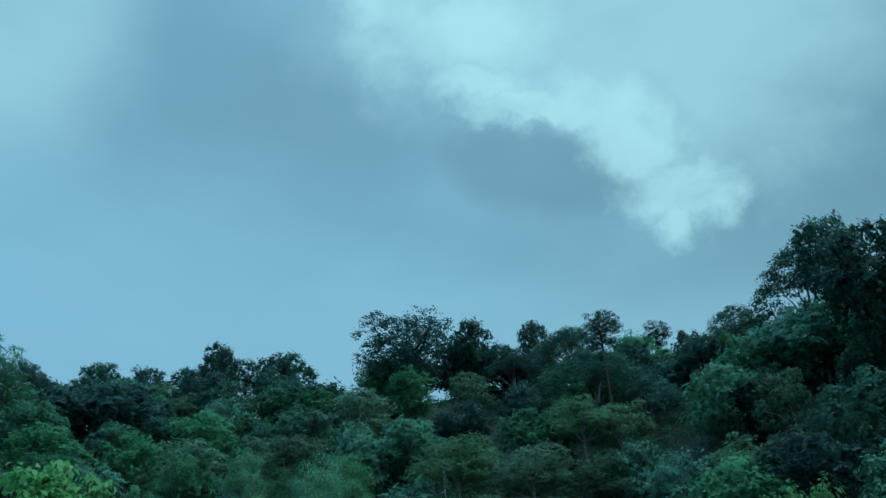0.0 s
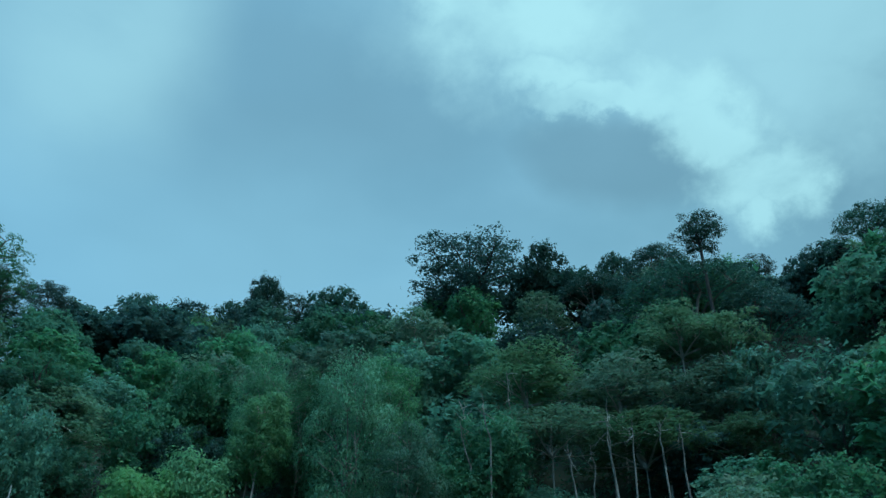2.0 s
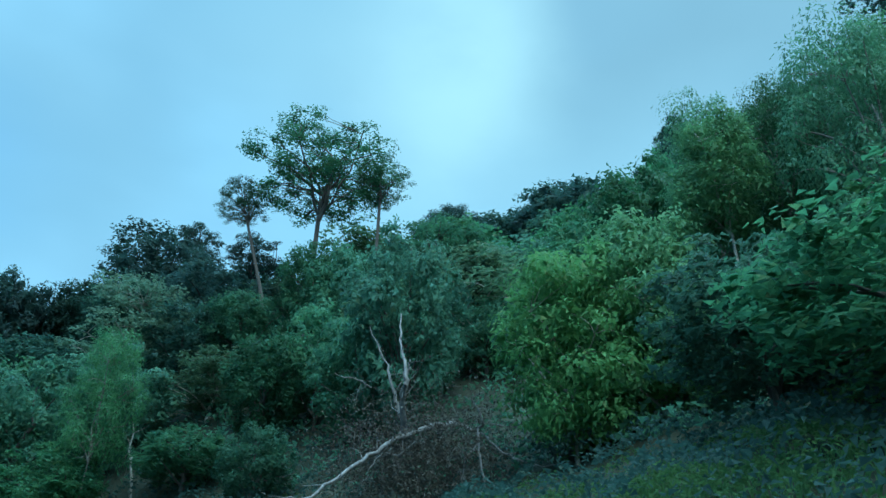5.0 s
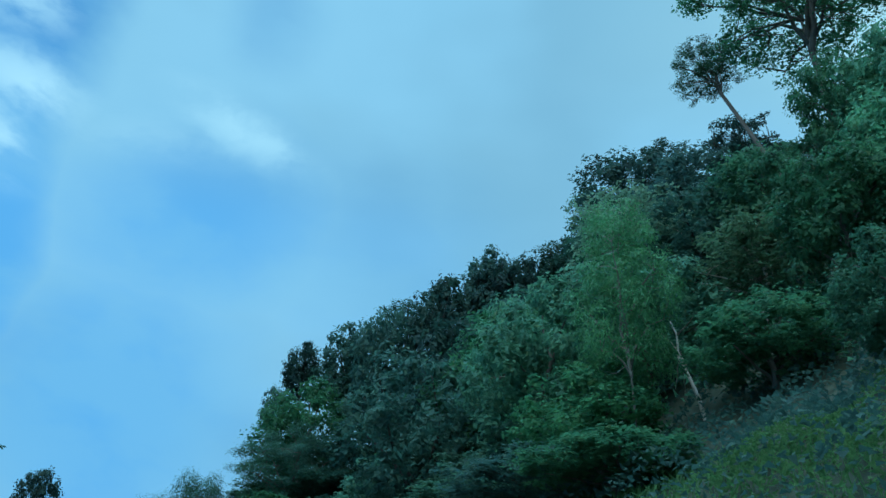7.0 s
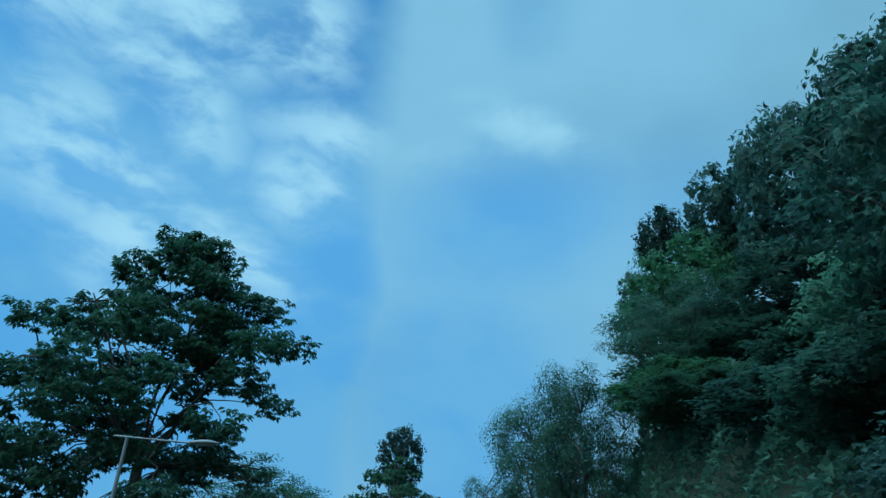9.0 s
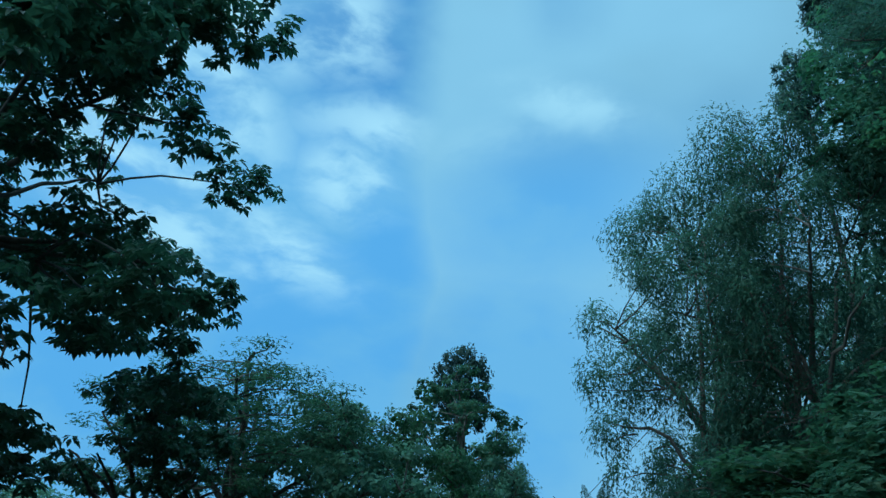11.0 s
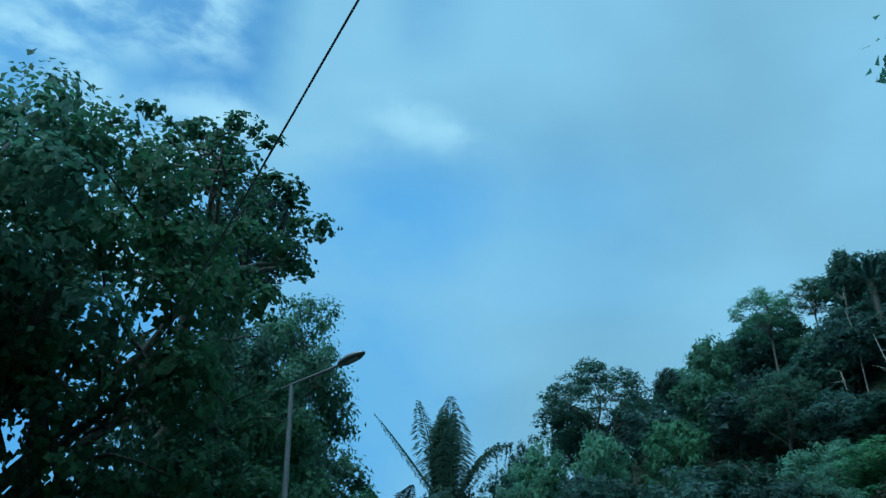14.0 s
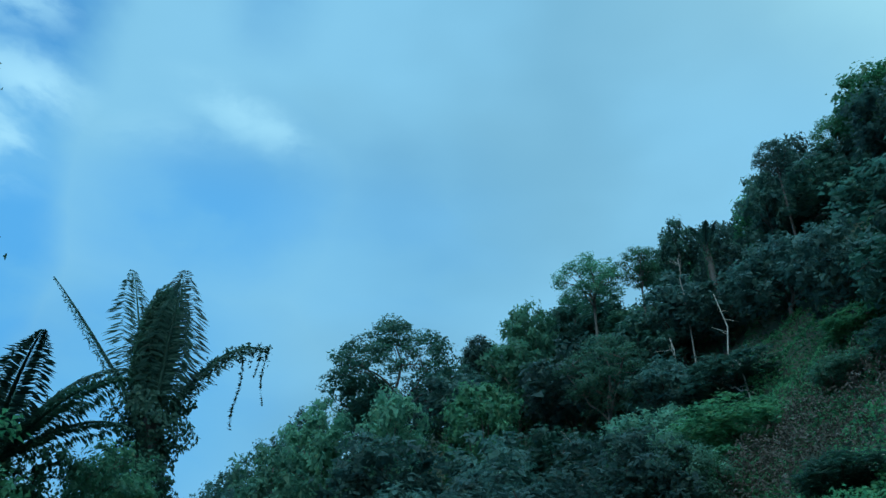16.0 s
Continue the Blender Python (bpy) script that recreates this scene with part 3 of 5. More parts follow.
def plant(name, x, y, top, wide, high, turn=None, lean=(0, 0)):
    """A forest tree: its top at that height, its crown that wide and high, its foot on the ground."""
    k = TREE_COUNT[name] = TREE_COUNT.get(name, -1) + 1
    forms = KINDS[name]
    crown_me, limbs_me, label, bark = forms[k % len(forms)]
    x, y = x - lean[0], y - lean[1]
    foot = gz(x, y)
    if name[:5] in ("round", "wood_", "vine", "near_") and name not in ("wood_layer", "near_layer", "vine_open"):
        high = max(high, min(0.82 * (top - foot), wide * 1.6))   # close woods: crowns reach low
    high = min(high, max(1.5, (top - foot) * 0.92))
    base = new("tree")
    base.location = (x, y, foot)
    tagged(base, label, "tree", group="trees of the wooded hillside")
    stem = max(0.6, top - high - foot)
    key = (bark.name, k % 3)
    if key not in TRUNKS:
        v, q = trunk_mesh("trunk", 900 + k % 3, bark)
        TRUNKS[key] = mesh_of("trunk", v, q, bark, smooth=True)
    thick = (0.03 + 0.011 * (top - foot)) * (0.7 if name == "slender" else 1.0) * (0.6 if name in ("lime", "acacia", "vine_open", "slender", "layer", "wood_layer", "near_layer") else 1.0) * min(1.0, 0.3 + wide / 10)
    spin = radians(turn if turn is not None else (k * 137.5) % 360)
    for part_name, me, z, s in (("trunk", TRUNKS[key], 0.0, (thick, thick, stem + 0.12 * high)),
                                ("branching", limbs_me, stem, (wide, wide, high)), ("crown", crown_me, stem, (wide, wide, high))):
        ob = new(part_name, me)
        ob.parent = base
        ob.location, ob.scale, ob.rotation_euler = (0, 0, z), s, (0, 0, spin)
    if lean != (0, 0):   # the whole tree leans over
        base.rotation_euler = (0, 0, 0)
        base.rotation_mode = "QUATERNION"
        base.rotation_quaternion = Vector((0, 0, 1)).rotation_difference(Vector((lean[0], lean[1], top - foot)))
    return base



# single trees that stand out, from the first hill to the last
plant('ridge_airy', -5.2, 123.1, 78.4, 19.6, 13.4)
plant('round_dark', 6.8, 124.0, 78.4, 7.9, 8.6)
plant('airy_dark', 24.4, 100.0, 64.4, 6.2, 5.4)
plant('layer_dark', 23.0, 103.1, 58.2, 16.9, 6.3)
plant('layer_dark', 30.0, 101.6, 54.0, 12.6, 6.5)
plant('round_dark', 20.2, 140.2, 88.1, 6.0, 5.6)
plant('airy_dark', 13.6, 135.2, 79.5, 7.5, 6.0)
plant('round_dark', 17.9, 131.9, 76.1, 9.9, 8.9)
plant('round_dark', -43.6, 138.5, 82.7, 7.1, 7.8)
plant('round_dark', -30.4, 142.1, 81.8, 11.9, 10.7)
plant('airy_dark', -38.3, 142.7, 80.8, 9.1, 6.7)
plant('round_dark', -50.4, 117.7, 63.0, 13.3, 11.9)
plant('round_dark', -45.0, 133.0, 71.5, 9.4, 8.4)
plant('airy', -68.4, 115.4, 66.2, 11.7, 6.9)
plant('airy_dark', -73.9, 113.5, 61.9, 8.1, 6.3)
plant('round_dark', -75.0, 107.6, 58.7, 8.6, 7.8)
plant('round_dark', -60.5, 118.2, 61.9, 11.2, 10.1)
plant('round_dark', -18.9, 131.1, 67.8, 9.5, 8.6)
plant('round_dark', -11.8, 131.1, 66.0, 10.2, 9.2)
plant('round_dark', -63.9, 120.7, 64.8, 12.1, 10.9)
plant('round_dark', 37.7, 113.4, 62.8, 9.9, 8.9)
plant('round_dark', 39.4, 107.9, 60.2, 7.8, 7.0)
plant('round_dark', 33.4, 117.4, 68.6, 8.3, 7.5)
plant('airy', 44.4, 99.3, 64.2, 10.8, 6.2)
plant('layer_dark', 54.1, 94.6, 70.9, 17.0, 10.3)
plant('round_dark', 53.8, 85.7, 70.9, 8.9, 9.6)
plant('round_mid', 46.4, 92.4, 57.0, 15.1, 13.6)
plant('round_mid', 56.2, 85.4, 56.8, 14.5, 17.7)
plant('layer', 19.3, 96.8, 47.9, 11.1, 4.6)
plant('layer', 2.6, 92.0, 40.5, 11.4, 4.8)
plant('layer', 11.8, 93.5, 40.0, 12.3, 5.0)
plant('layer', 20.9, 92.2, 38.0, 12.8, 5.1)
plant('layer', 12.6, 88.2, 31.6, 12.4, 3.8)
plant('layer', 4.5, 87.1, 31.9, 10.6, 3.6)
plant('layer', 20.3, 86.5, 30.5, 9.5, 3.8)
plant('slender', -21.7, 85.3, 37.0, 5.7, 11.8)
plant('slender', -12.3, 81.1, 34.5, 7.9, 14.8)
plant('slender', -6.8, 78.0, 26.4, 6.4, 10.6)
plant('slender', -16.8, 83.2, 34.2, 5.4, 10.0)
plant('slender', -10.2, 85.8, 36.7, 6.9, 10.1)
plant('near_mid', -30.4, 93.4, 40.2, 9.5, 8.6)
plant('near_mid', -33.1, 89.5, 35.1, 8.5, 7.7)
plant('near_mid', -46.5, 86.8, 35.6, 13.5, 12.1)
plant('layer', -41.6, 86.8, 33.8, 10.9, 5.4)
plant('near_mid', 3.8, 84.8, 23.5, 7.1, 6.4)
plant('round_mid', 18.3, 79.7, 24.1, 8.1, 8.9)
plant('near_mid', 10.7, 78.8, 18.3, 5.6, 5.3)
plant('tall_airy', -57.0, 83.2, 52.3, 14.1, 9.0)
plant('tall_airy', -52.5, 86.6, 48.8, 5.4, 4.3)
plant('tall_airy', -62.0, 77.1, 46.3, 4.9, 4.5, 30, (-3.5, -4.2))
plant('airy_dark', -67.5, 83.9, 45.4, 5.6, 5.6)
plant('airy_dark', -78.9, 79.0, 47.8, 10.5, 6.2)
plant('airy_dark', -80.1, 75.7, 41.0, 9.1, 5.7)
plant('airy_dark', -76.3, 82.1, 49.3, 5.6, 4.6)
plant('near_dark', -81.0, 74.5, 40.2, 7.7, 6.9)
plant('round_dark', -82.7, 68.0, 39.1, 5.8, 7.8)
plant('round_dark', -84.8, 64.0, 36.8, 7.0, 7.9)
plant('round_dark', -86.7, 59.2, 34.2, 7.6, 8.0)
plant('airy_mid', -44.3, 85.9, 37.2, 8.2, 4.5)
plant('near_mid', -49.1, 81.0, 34.9, 7.5, 6.8)
plant('near_mid', -52.1, 79.5, 35.6, 4.8, 5.3)
plant('layer', -44.5, 81.8, 30.4, 8.6, 4.2)
plant('near_mid', -43.6, 89.7, 34.5, 7.8, 7.0)
plant('round_dark', -52.2, 119.0, 63.9, 10.1, 9.1)
plant('round_dark', -43.1, 116.4, 55.6, 9.7, 8.8)
plant('near_mid', -39.0, 85.3, 28.4, 6.0, 5.4)
plant('round_dark', -39.0, 126.1, 69.8, 6.8, 6.9)
plant('lime', -18.9, 79.0, 29.6, 4.9, 7.0)
plant('lime', -22.3, 77.6, 18.8, 5.4, 7.0)
plant('lime', -26.8, 77.3, 19.5, 3.9, 5.6)
plant('slender', -51.3, 65.2, 22.0, 4.4, 7.7)
plant('near_dark', -61.1, 75.4, 31.0, 8.0, 7.2)
plant('near_mid', -56.9, 77.3, 31.5, 6.9, 6.4)
plant('layer', -54.5, 73.9, 24.4, 8.6, 4.2)
plant('near_mid', -66.5, 64.8, 24.2, 9.5, 8.6)
plant('near_dark', -66.7, 59.8, 20.7, 9.2, 8.3)
plant('near_mid', -46.3, 76.7, 26.9, 6.1, 6.2)
plant('near_mid', -47.7, 73.4, 23.8, 5.5, 5.5)
plant('near_mid', -48.5, 69.5, 16.1, 6.0, 5.4)
plant('near_mid', -41.2, 69.2, 15.0, 4.1, 3.7)
plant('near_mid', -40.7, 79.9, 25.7, 5.5, 5.1)
plant('near_mid', -53.6, 64.4, 14.9, 6.3, 5.7)
plant('round_dark', -82.5, 69.8, 38.5, 6.3, 5.6)
plant('round_dark', -85.1, 67.3, 39.5, 5.6, 5.1)
plant('airy_dark', -90.8, 61.2, 37.2, 5.0, 3.7)
plant('round_dark', -88.1, 64.3, 38.1, 4.8, 4.6)
plant('round_dark', -95.5, 57.0, 36.8, 6.6, 5.9)
plant('airy_dark', -95.5, 56.2, 32.2, 5.9, 5.2)
plant('round_dark', -98.3, 52.1, 35.4, 3.9, 4.2)
plant('round_dark', -101.5, 49.9, 31.5, 3.2, 4.8)
plant('near_dark', -80.7, 64.1, 26.6, 9.0, 8.1)
plant('near_dark', -83.7, 58.9, 22.7, 9.0, 8.1)
plant('near_dark', -75.3, 65.4, 25.9, 7.0, 6.3)
plant('near_mid', -75.7, 62.1, 18.1, 8.1, 7.3)
plant('airy_mid', -88.9, 51.3, 20.5, 6.7, 6.3)
plant('near_dark', -83.5, 55.8, 17.6, 8.0, 7.2)
plant('round_dark', -132.5, 21.4, 29.4, 5.2, 4.7)
plant('airy', -191.3, 46.7, 39.2, 16.6, 9.3)
plant('round_dark', -189.1, 55.4, 37.6, 2.9, 4.0)
plant('round_mid', -187.5, 60.9, 40.6, 6.5, 5.8)
plant('airy_mid', -183.7, 67.3, 45.1, 7.9, 5.8)
plant('airy_mid', -181.3, 72.0, 45.5, 5.0, 4.5)
plant('round_dark', -177.3, 74.6, 46.9, 4.2, 5.6)
plant('round_dark', -175.1, 77.7, 45.6, 5.6, 5.0)
plant('round_dark', -170.4, 81.5, 48.9, 5.5, 6.6)
plant('airy_dark', -167.8, 81.9, 51.2, 4.1, 4.1)
plant('round_mid', -162.3, 91.7, 57.7, 9.7, 8.8)
plant('airy_mid', -167.6, 89.7, 55.2, 5.3, 4.3)
plant('round_dark', -173.1, 87.2, 56.0, 7.4, 6.7)
plant('round_dark', -168.7, 90.2, 52.0, 9.7, 8.8)
plant('round_dark', -171.8, 86.5, 48.0, 10.1, 9.1)
plant('round_dark', -191.6, 35.1, 25.9, 6.7, 6.0)
plant('round_dark', -194.6, 37.4, 29.6, 5.1, 4.8)
plant('round_dark', -188.2, 31.8, 21.5, 6.3, 5.7)
plant('round_mid', -169.4, 35.8, 18.6, 6.9, 6.2)
plant('round_dark', -157.9, 33.5, 12.4, 5.4, 4.8)
plant('round_mid', -178.7, 38.9, 25.2, 6.7, 6.0)
plant('wood_mid', -174.4, 44.8, 25.0, 6.0, 8.2)
plant('wood_dark', -180.9, 46.2, 27.0, 5.5, 7.5)
plant('airy_mid', -173.1, 63.5, 30.2, 7.9, 6.8)
plant('round_mid', -175.0, 52.6, 26.3, 7.1, 6.4)
plant('layer_dark', 12.7, 116.3, 66.6, 10.7, 5.0)
plant('layer_dark', 22.3, 115.4, 70.4, 10.7, 5.0)
plant('round_mid', -184.7, 72.8, 39.3, 9.5, 8.6)
plant('round_dark', -183.2, 77.6, 42.0, 8.4, 7.6)
plant('round_mid', -180.5, 80.5, 43.3, 7.1, 6.4)
plant('round_dark', -184.3, 31.0, 20.0, 6.0, 5.4)
plant('round_dark', 35.7, 108.1, 59.8, 8.4, 7.6)
plant('round_dark', 40.6, 104.6, 62.5, 8.3, 7.5)
plant('near_mid', -36.6, 74.8, 27.4, 7.0, 9.0)
plant('near_mid', -41.0, 75.4, 24.6, 6.0, 8.0)
plant('round_dark', 50.5, 73.5, 60.0, 11.0, 12.0)
plant('round_dark', 56.0, 70.0, 60.0, 10.0, 12.0)
plant('round_dark', -62.9, 133.0, 75.6, 9.0, 9.0)
plant('round_dark', -55.0, 135.0, 75.8, 8.0, 8.0)
plant('round_dark', -38.9, 127.5, 74.8, 6.0, 7.5)
plant('round_dark', -48.0, 137.0, 76.5, 8.0, 8.0)
plant('airy_dark', 47.4, 145.9, 90.6, 6.5, 6.0)
plant('round_dark', 53.5, 145.0, 88.0, 7.0, 7.0)

# the woods between them
plant('near_dark', -70.1, 65.9, 25.8, 8.4, 7.1)
plant('near_dark', -72.6, 68.8, 28.7, 12.0, 6.1)
plant('near_dark', -73.6, 78.8, 43.6, 11.5, 8.0)
plant('wood_dark', -72.0, 87.9, 44.0, 9.6, 3.9)
plant('wood_mid', -69.7, 91.8, 45.4, 9.1, 4.3)
plant('wood_mid', -72.0, 109.2, 57.5, 8.6, 5.5)
plant('wood_layer', -73.6, 129.4, 72.2, 7.4, 9.4)
plant('near_layer', -66.0, 73.1, 33.8, 10.4, 7.8)
plant('near_dark', -66.1, 80.1, 38.7, 10.5, 5.3)
plant('near_layer', -62.6, 84.9, 37.9, 8.4, 3.4)
plant('wood_layer', -63.1, 95.1, 49.0, 12.0, 6.9)
plant('wood_layer', -66.5, 103.3, 50.8, 9.0, 3.9)
plant('wood_mid', -64.5, 112.4, 59.6, 9.0, 6.6)
plant('wood_mid', -67.0, 134.6, 73.0, 7.7, 7.8)
plant('near_mid', -58.3, 63.9, 21.5, 7.5, 7.0)
plant('near_mid', -57.1, 68.9, 23.2, 8.0, 5.5)
plant('wood_mid', -58.6, 106.9, 54.4, 10.0, 6.1)
plant('wood_mid', -54.1, 124.0, 67.2, 8.7, 7.4)
plant('wood_dark', -54.5, 132.4, 70.5, 9.7, 6.0)
plant('wood_mid', -51.1, 97.4, 45.9, 11.8, 6.3)
plant('wood_mid', -47.0, 107.6, 51.4, 8.2, 5.7)
plant('wood_mid', -50.6, 124.7, 65.4, 8.0, 6.0)
plant('wood_layer', -51.1, 131.3, 68.7, 11.7, 5.2)
plant('wood_mid', -44.0, 96.0, 40.3, 9.4, 6.1)
plant('wood_mid', -42.4, 104.3, 48.3, 8.9, 6.8)
plant('wood_layer', -43.8, 124.0, 63.7, 7.6, 5.7)
plant('wood_layer', -33.7, 102.6, 45.3, 11.0, 7.0)
plant('wood_mid', -35.1, 112.0, 54.1, 11.8, 7.8)
plant('wood_mid', -34.2, 117.0, 60.2, 7.7, 8.5)
plant('wood_mid', -35.5, 123.8, 66.6, 9.0, 7.3)
plant('wood_dark', -31.0, 135.2, 74.4, 8.0, 8.2)
plant('near_dark', -29.3, 89.4, 30.9, 8.3, 6.5)
plant('wood_dark', -28.2, 97.3, 37.8, 9.9, 6.5)
plant('wood_layer', -25.0, 105.0, 47.2, 7.4, 8.2)
plant('wood_mid', -25.4, 109.5, 51.6, 8.3, 7.8)
plant('wood_mid', -29.0, 117.7, 57.4, 8.3, 6.9)
plant('wood_mid', -25.9, 123.2, 65.0, 12.0, 8.5)
plant('wood_dark', -27.4, 132.9, 72.6, 7.4, 7.9)
plant('near_mid', -15.8, 70.4, 16.2, 7.4, 4.6)
plant('near_mid', -17.0, 89.6, 34.4, 9.2, 7.7)
plant('near_dark', -19.7, 94.5, 36.1, 10.7, 7.6)
plant('wood_layer', -19.0, 100.4, 44.8, 11.4, 7.8)
plant('wood_mid', -20.6, 110.6, 54.2, 11.8, 7.6)
plant('wood_mid', -19.3, 117.5, 61.4, 9.8, 8.2)
plant('wood_dark', -20.4, 125.7, 67.2, 11.7, 6.8)
plant('near_mid', -9.9, 66.0, 12.8, 9.3, 3.8)
plant('near_mid', -11.3, 71.1, 14.2, 7.4, 3.2)
plant('near_mid', -12.9, 77.2, 16.5, 6.1, 2.4)
plant('near_mid', -11.5, 92.0, 33.1, 10.4, 6.5)
plant('wood_mid', -10.8, 102.5, 47.7, 8.5, 7.5)
plant('wood_mid', -12.9, 109.3, 51.5, 8.4, 6.0)
plant('wood_layer', -12.2, 115.6, 59.2, 12.0, 6.2)
plant('wood_mid', -9.1, 126.5, 69.9, 9.7, 6.3)
plant('wood_layer', -10.8, 135.4, 75.8, 9.3, 7.3)
plant('near_mid', -1.4, 61.0, 11.2, 9.4, 4.4)
plant('near_layer', -3.4, 68.8, 12.8, 7.2, 2.6)
plant('near_mid', -3.7, 81.9, 25.1, 7.2, 6.2)
plant('near_mid', -1.2, 84.7, 30.5, 8.1, 8.5)
plant('wood_mid', -2.0, 92.1, 35.9, 11.3, 7.7)
plant('wood_mid', -3.9, 104.7, 49.6, 11.1, 6.2)
plant('wood_mid', -4.1, 118.3, 65.8, 8.2, 7.9)
plant('wood_dark', -4.5, 131.1, 76.0, 8.5, 8.0)
plant('near_mid', 3.3, 64.1, 14.0, 9.0, 4.2)
plant('near_layer', 6.6, 71.4, 16.8, 9.2, 4.0)
plant('near_mid', 5.9, 78.9, 19.6, 7.8, 3.0)
plant('wood_mid', 3.8, 101.6, 44.8, 7.1, 5.7)
plant('wood_dark', 3.7, 108.6, 54.0, 8.8, 6.5)
plant('wood_layer', 5.6, 114.2, 61.7, 9.4, 7.3)
plant('wood_dark', 4.4, 126.6, 73.9, 7.4, 8.0)
plant('wood_dark', 4.6, 130.9, 77.9, 12.0, 8.2)
plant('near_layer', 11.5, 61.3, 15.3, 10.2, 6.3)
plant('wood_mid', 13.6, 101.9, 49.6, 10.3, 7.0)
plant('wood_dark', 13.4, 109.1, 57.5, 7.6, 7.2)
plant('wood_dark', 11.0, 121.9, 70.4, 11.7, 7.4)
plant('near_mid', 16.6, 61.4, 17.4, 7.9, 7.5)
plant('near_layer', 17.5, 74.6, 20.7, 9.2, 4.0)
plant('wood_dark', 16.9, 88.2, 31.4, 8.5, 5.3)
plant('wood_mid', 22.2, 108.6, 57.5, 8.2, 5.9)
plant('wood_mid', 20.7, 118.8, 66.3, 7.8, 5.8)
plant('wood_layer', 21.3, 124.7, 73.4, 8.5, 7.6)
plant('near_layer', 26.5, 61.8, 19.8, 7.2, 5.8)
plant('wood_mid', 29.2, 73.0, 30.1, 11.0, 6.9)
plant('wood_mid', 25.9, 79.7, 34.0, 9.7, 7.4)
plant('wood_mid', 24.0, 88.4, 39.1, 7.7, 9.2)
plant('wood_layer', 24.0, 96.4, 47.8, 9.4, 7.4)
plant('wood_mid', 27.3, 109.7, 62.3, 7.6, 8.4)
plant('wood_mid', 28.0, 117.9, 68.9, 8.2, 6.8)
plant('wood_mid', 27.3, 121.8, 69.6, 8.7, 6.4)
plant('wood_layer', 26.5, 131.2, 79.8, 8.5, 8.7)
plant('wood_mid', 34.3, 61.2, 22.2, 7.0, 5.8)
plant('wood_dark', 35.5, 71.3, 32.1, 11.3, 7.1)
plant('wood_layer', 32.0, 80.2, 35.0, 9.6, 5.7)
plant('wood_mid', 35.8, 88.9, 49.1, 10.9, 9.5)
plant('wood_layer', 37.1, 93.7, 51.2, 7.1, 6.0)
plant('wood_mid', 36.3, 127.7, 76.9, 10.1, 9.1)
plant('wood_dark', 37.2, 131.4, 78.6, 7.5, 8.6)
plant('wood_mid', 39.3, 62.7, 28.2, 8.1, 7.2)
plant('wood_mid', 43.0, 71.7, 39.0, 10.1, 8.8)
plant('wood_layer', 39.1, 80.3, 43.5, 7.7, 9.2)
plant('wood_dark', 39.5, 87.5, 47.4, 8.8, 7.5)
plant('wood_mid', 42.4, 94.3, 56.4, 9.0, 9.2)
plant('wood_mid', 44.8, 127.2, 72.3, 9.0, 4.7)
plant('wood_mid', 41.6, 133.7, 77.6, 9.4, 7.0)
plant('wood_layer', 47.7, 69.0, 38.7, 7.0, 6.7)
plant('wood_mid', 48.9, 77.3, 46.8, 8.4, 7.9)
plant('wood_mid', 49.8, 88.9, 57.7, 11.7, 7.5)
plant('wood_mid', 46.9, 95.9, 58.2, 7.3, 6.6)
plant('wood_layer', 47.9, 103.0, 64.2, 8.3, 8.4)
plant('wood_layer', 47.9, 111.9, 67.8, 9.4, 6.9)
plant('wood_mid', 48.2, 118.9, 69.3, 9.7, 5.4)
plant('wood_dark', 52.1, 125.7, 75.7, 7.7, 7.7)
plant('wood_mid', 52.2, 129.9, 74.3, 8.8, 4.7)
plant('wood_layer', 55.6, 74.4, 48.5, 10.5, 7.8)
plant('wood_dark', 58.6, 92.5, 63.4, 11.2, 9.5)
plant('wood_dark', 58.9, 100.7, 66.7, 11.1, 8.5)
plant('wood_mid', 54.8, 112.5, 68.6, 7.9, 6.9)
plant('wood_dark', 57.6, 125.4, 77.0, 10.9, 8.0)
plant('wood_mid', 60.2, 134.5, 79.2, 8.6, 8.2)
plant('near_mid', -107.1, 51.8, 20.3, 8.8, 8.2)
plant('near_mid', -107.5, 57.7, 24.8, 8.2, 9.2)
plant('near_mid', -108.3, 67.8, 30.1, 7.4, 6.6)
plant('near_mid', -103.4, 73.3, 38.4, 9.0, 9.0)
plant('near_mid', -107.6, 78.6, 36.9, 7.0, 6.6)
plant('wood_mid', -103.4, 86.6, 42.9, 7.0, 5.8)
plant('near_mid', -97.0, 67.6, 31.6, 7.4, 6.4)
plant('near_mid', -97.8, 70.6, 35.0, 8.5, 6.2)
plant('near_dark', -101.2, 79.9, 40.6, 7.2, 7.1)
plant('wood_dark', -97.5, 86.5, 46.7, 7.1, 7.9)
plant('near_mid', -92.5, 53.2, 28.6, 8.9, 6.9)
plant('near_dark', -94.1, 69.5, 36.3, 8.3, 8.4)
plant('near_dark', -90.3, 77.2, 40.5, 7.4, 6.8)
plant('wood_dark', -91.5, 83.6, 43.8, 7.9, 6.8)
plant('near_mid', -86.0, 74.0, 38.2, 8.6, 6.2)
plant('near_dark', -83.9, 76.8, 40.8, 6.8, 6.9)
plant('wood_mid', -87.3, 87.1, 50.6, 7.3, 8.7)
plant('wood_mid', -81.5, 82.9, 46.5, 9.0, 7.7)
plant('near_mid', -71.7, 59.3, 16.6, 7.3, 4.8)
plant('near_dark', -71.0, 62.8, 25.4, 8.8, 9.0)
plant('near_dark', -71.4, 74.0, 36.9, 7.3, 7.1)
plant('wood_dark', -206.8, 45.3, 37.8, 8.5, 7.1)
plant('wood_dark', -206.5, 53.4, 39.0, 7.3, 6.0)
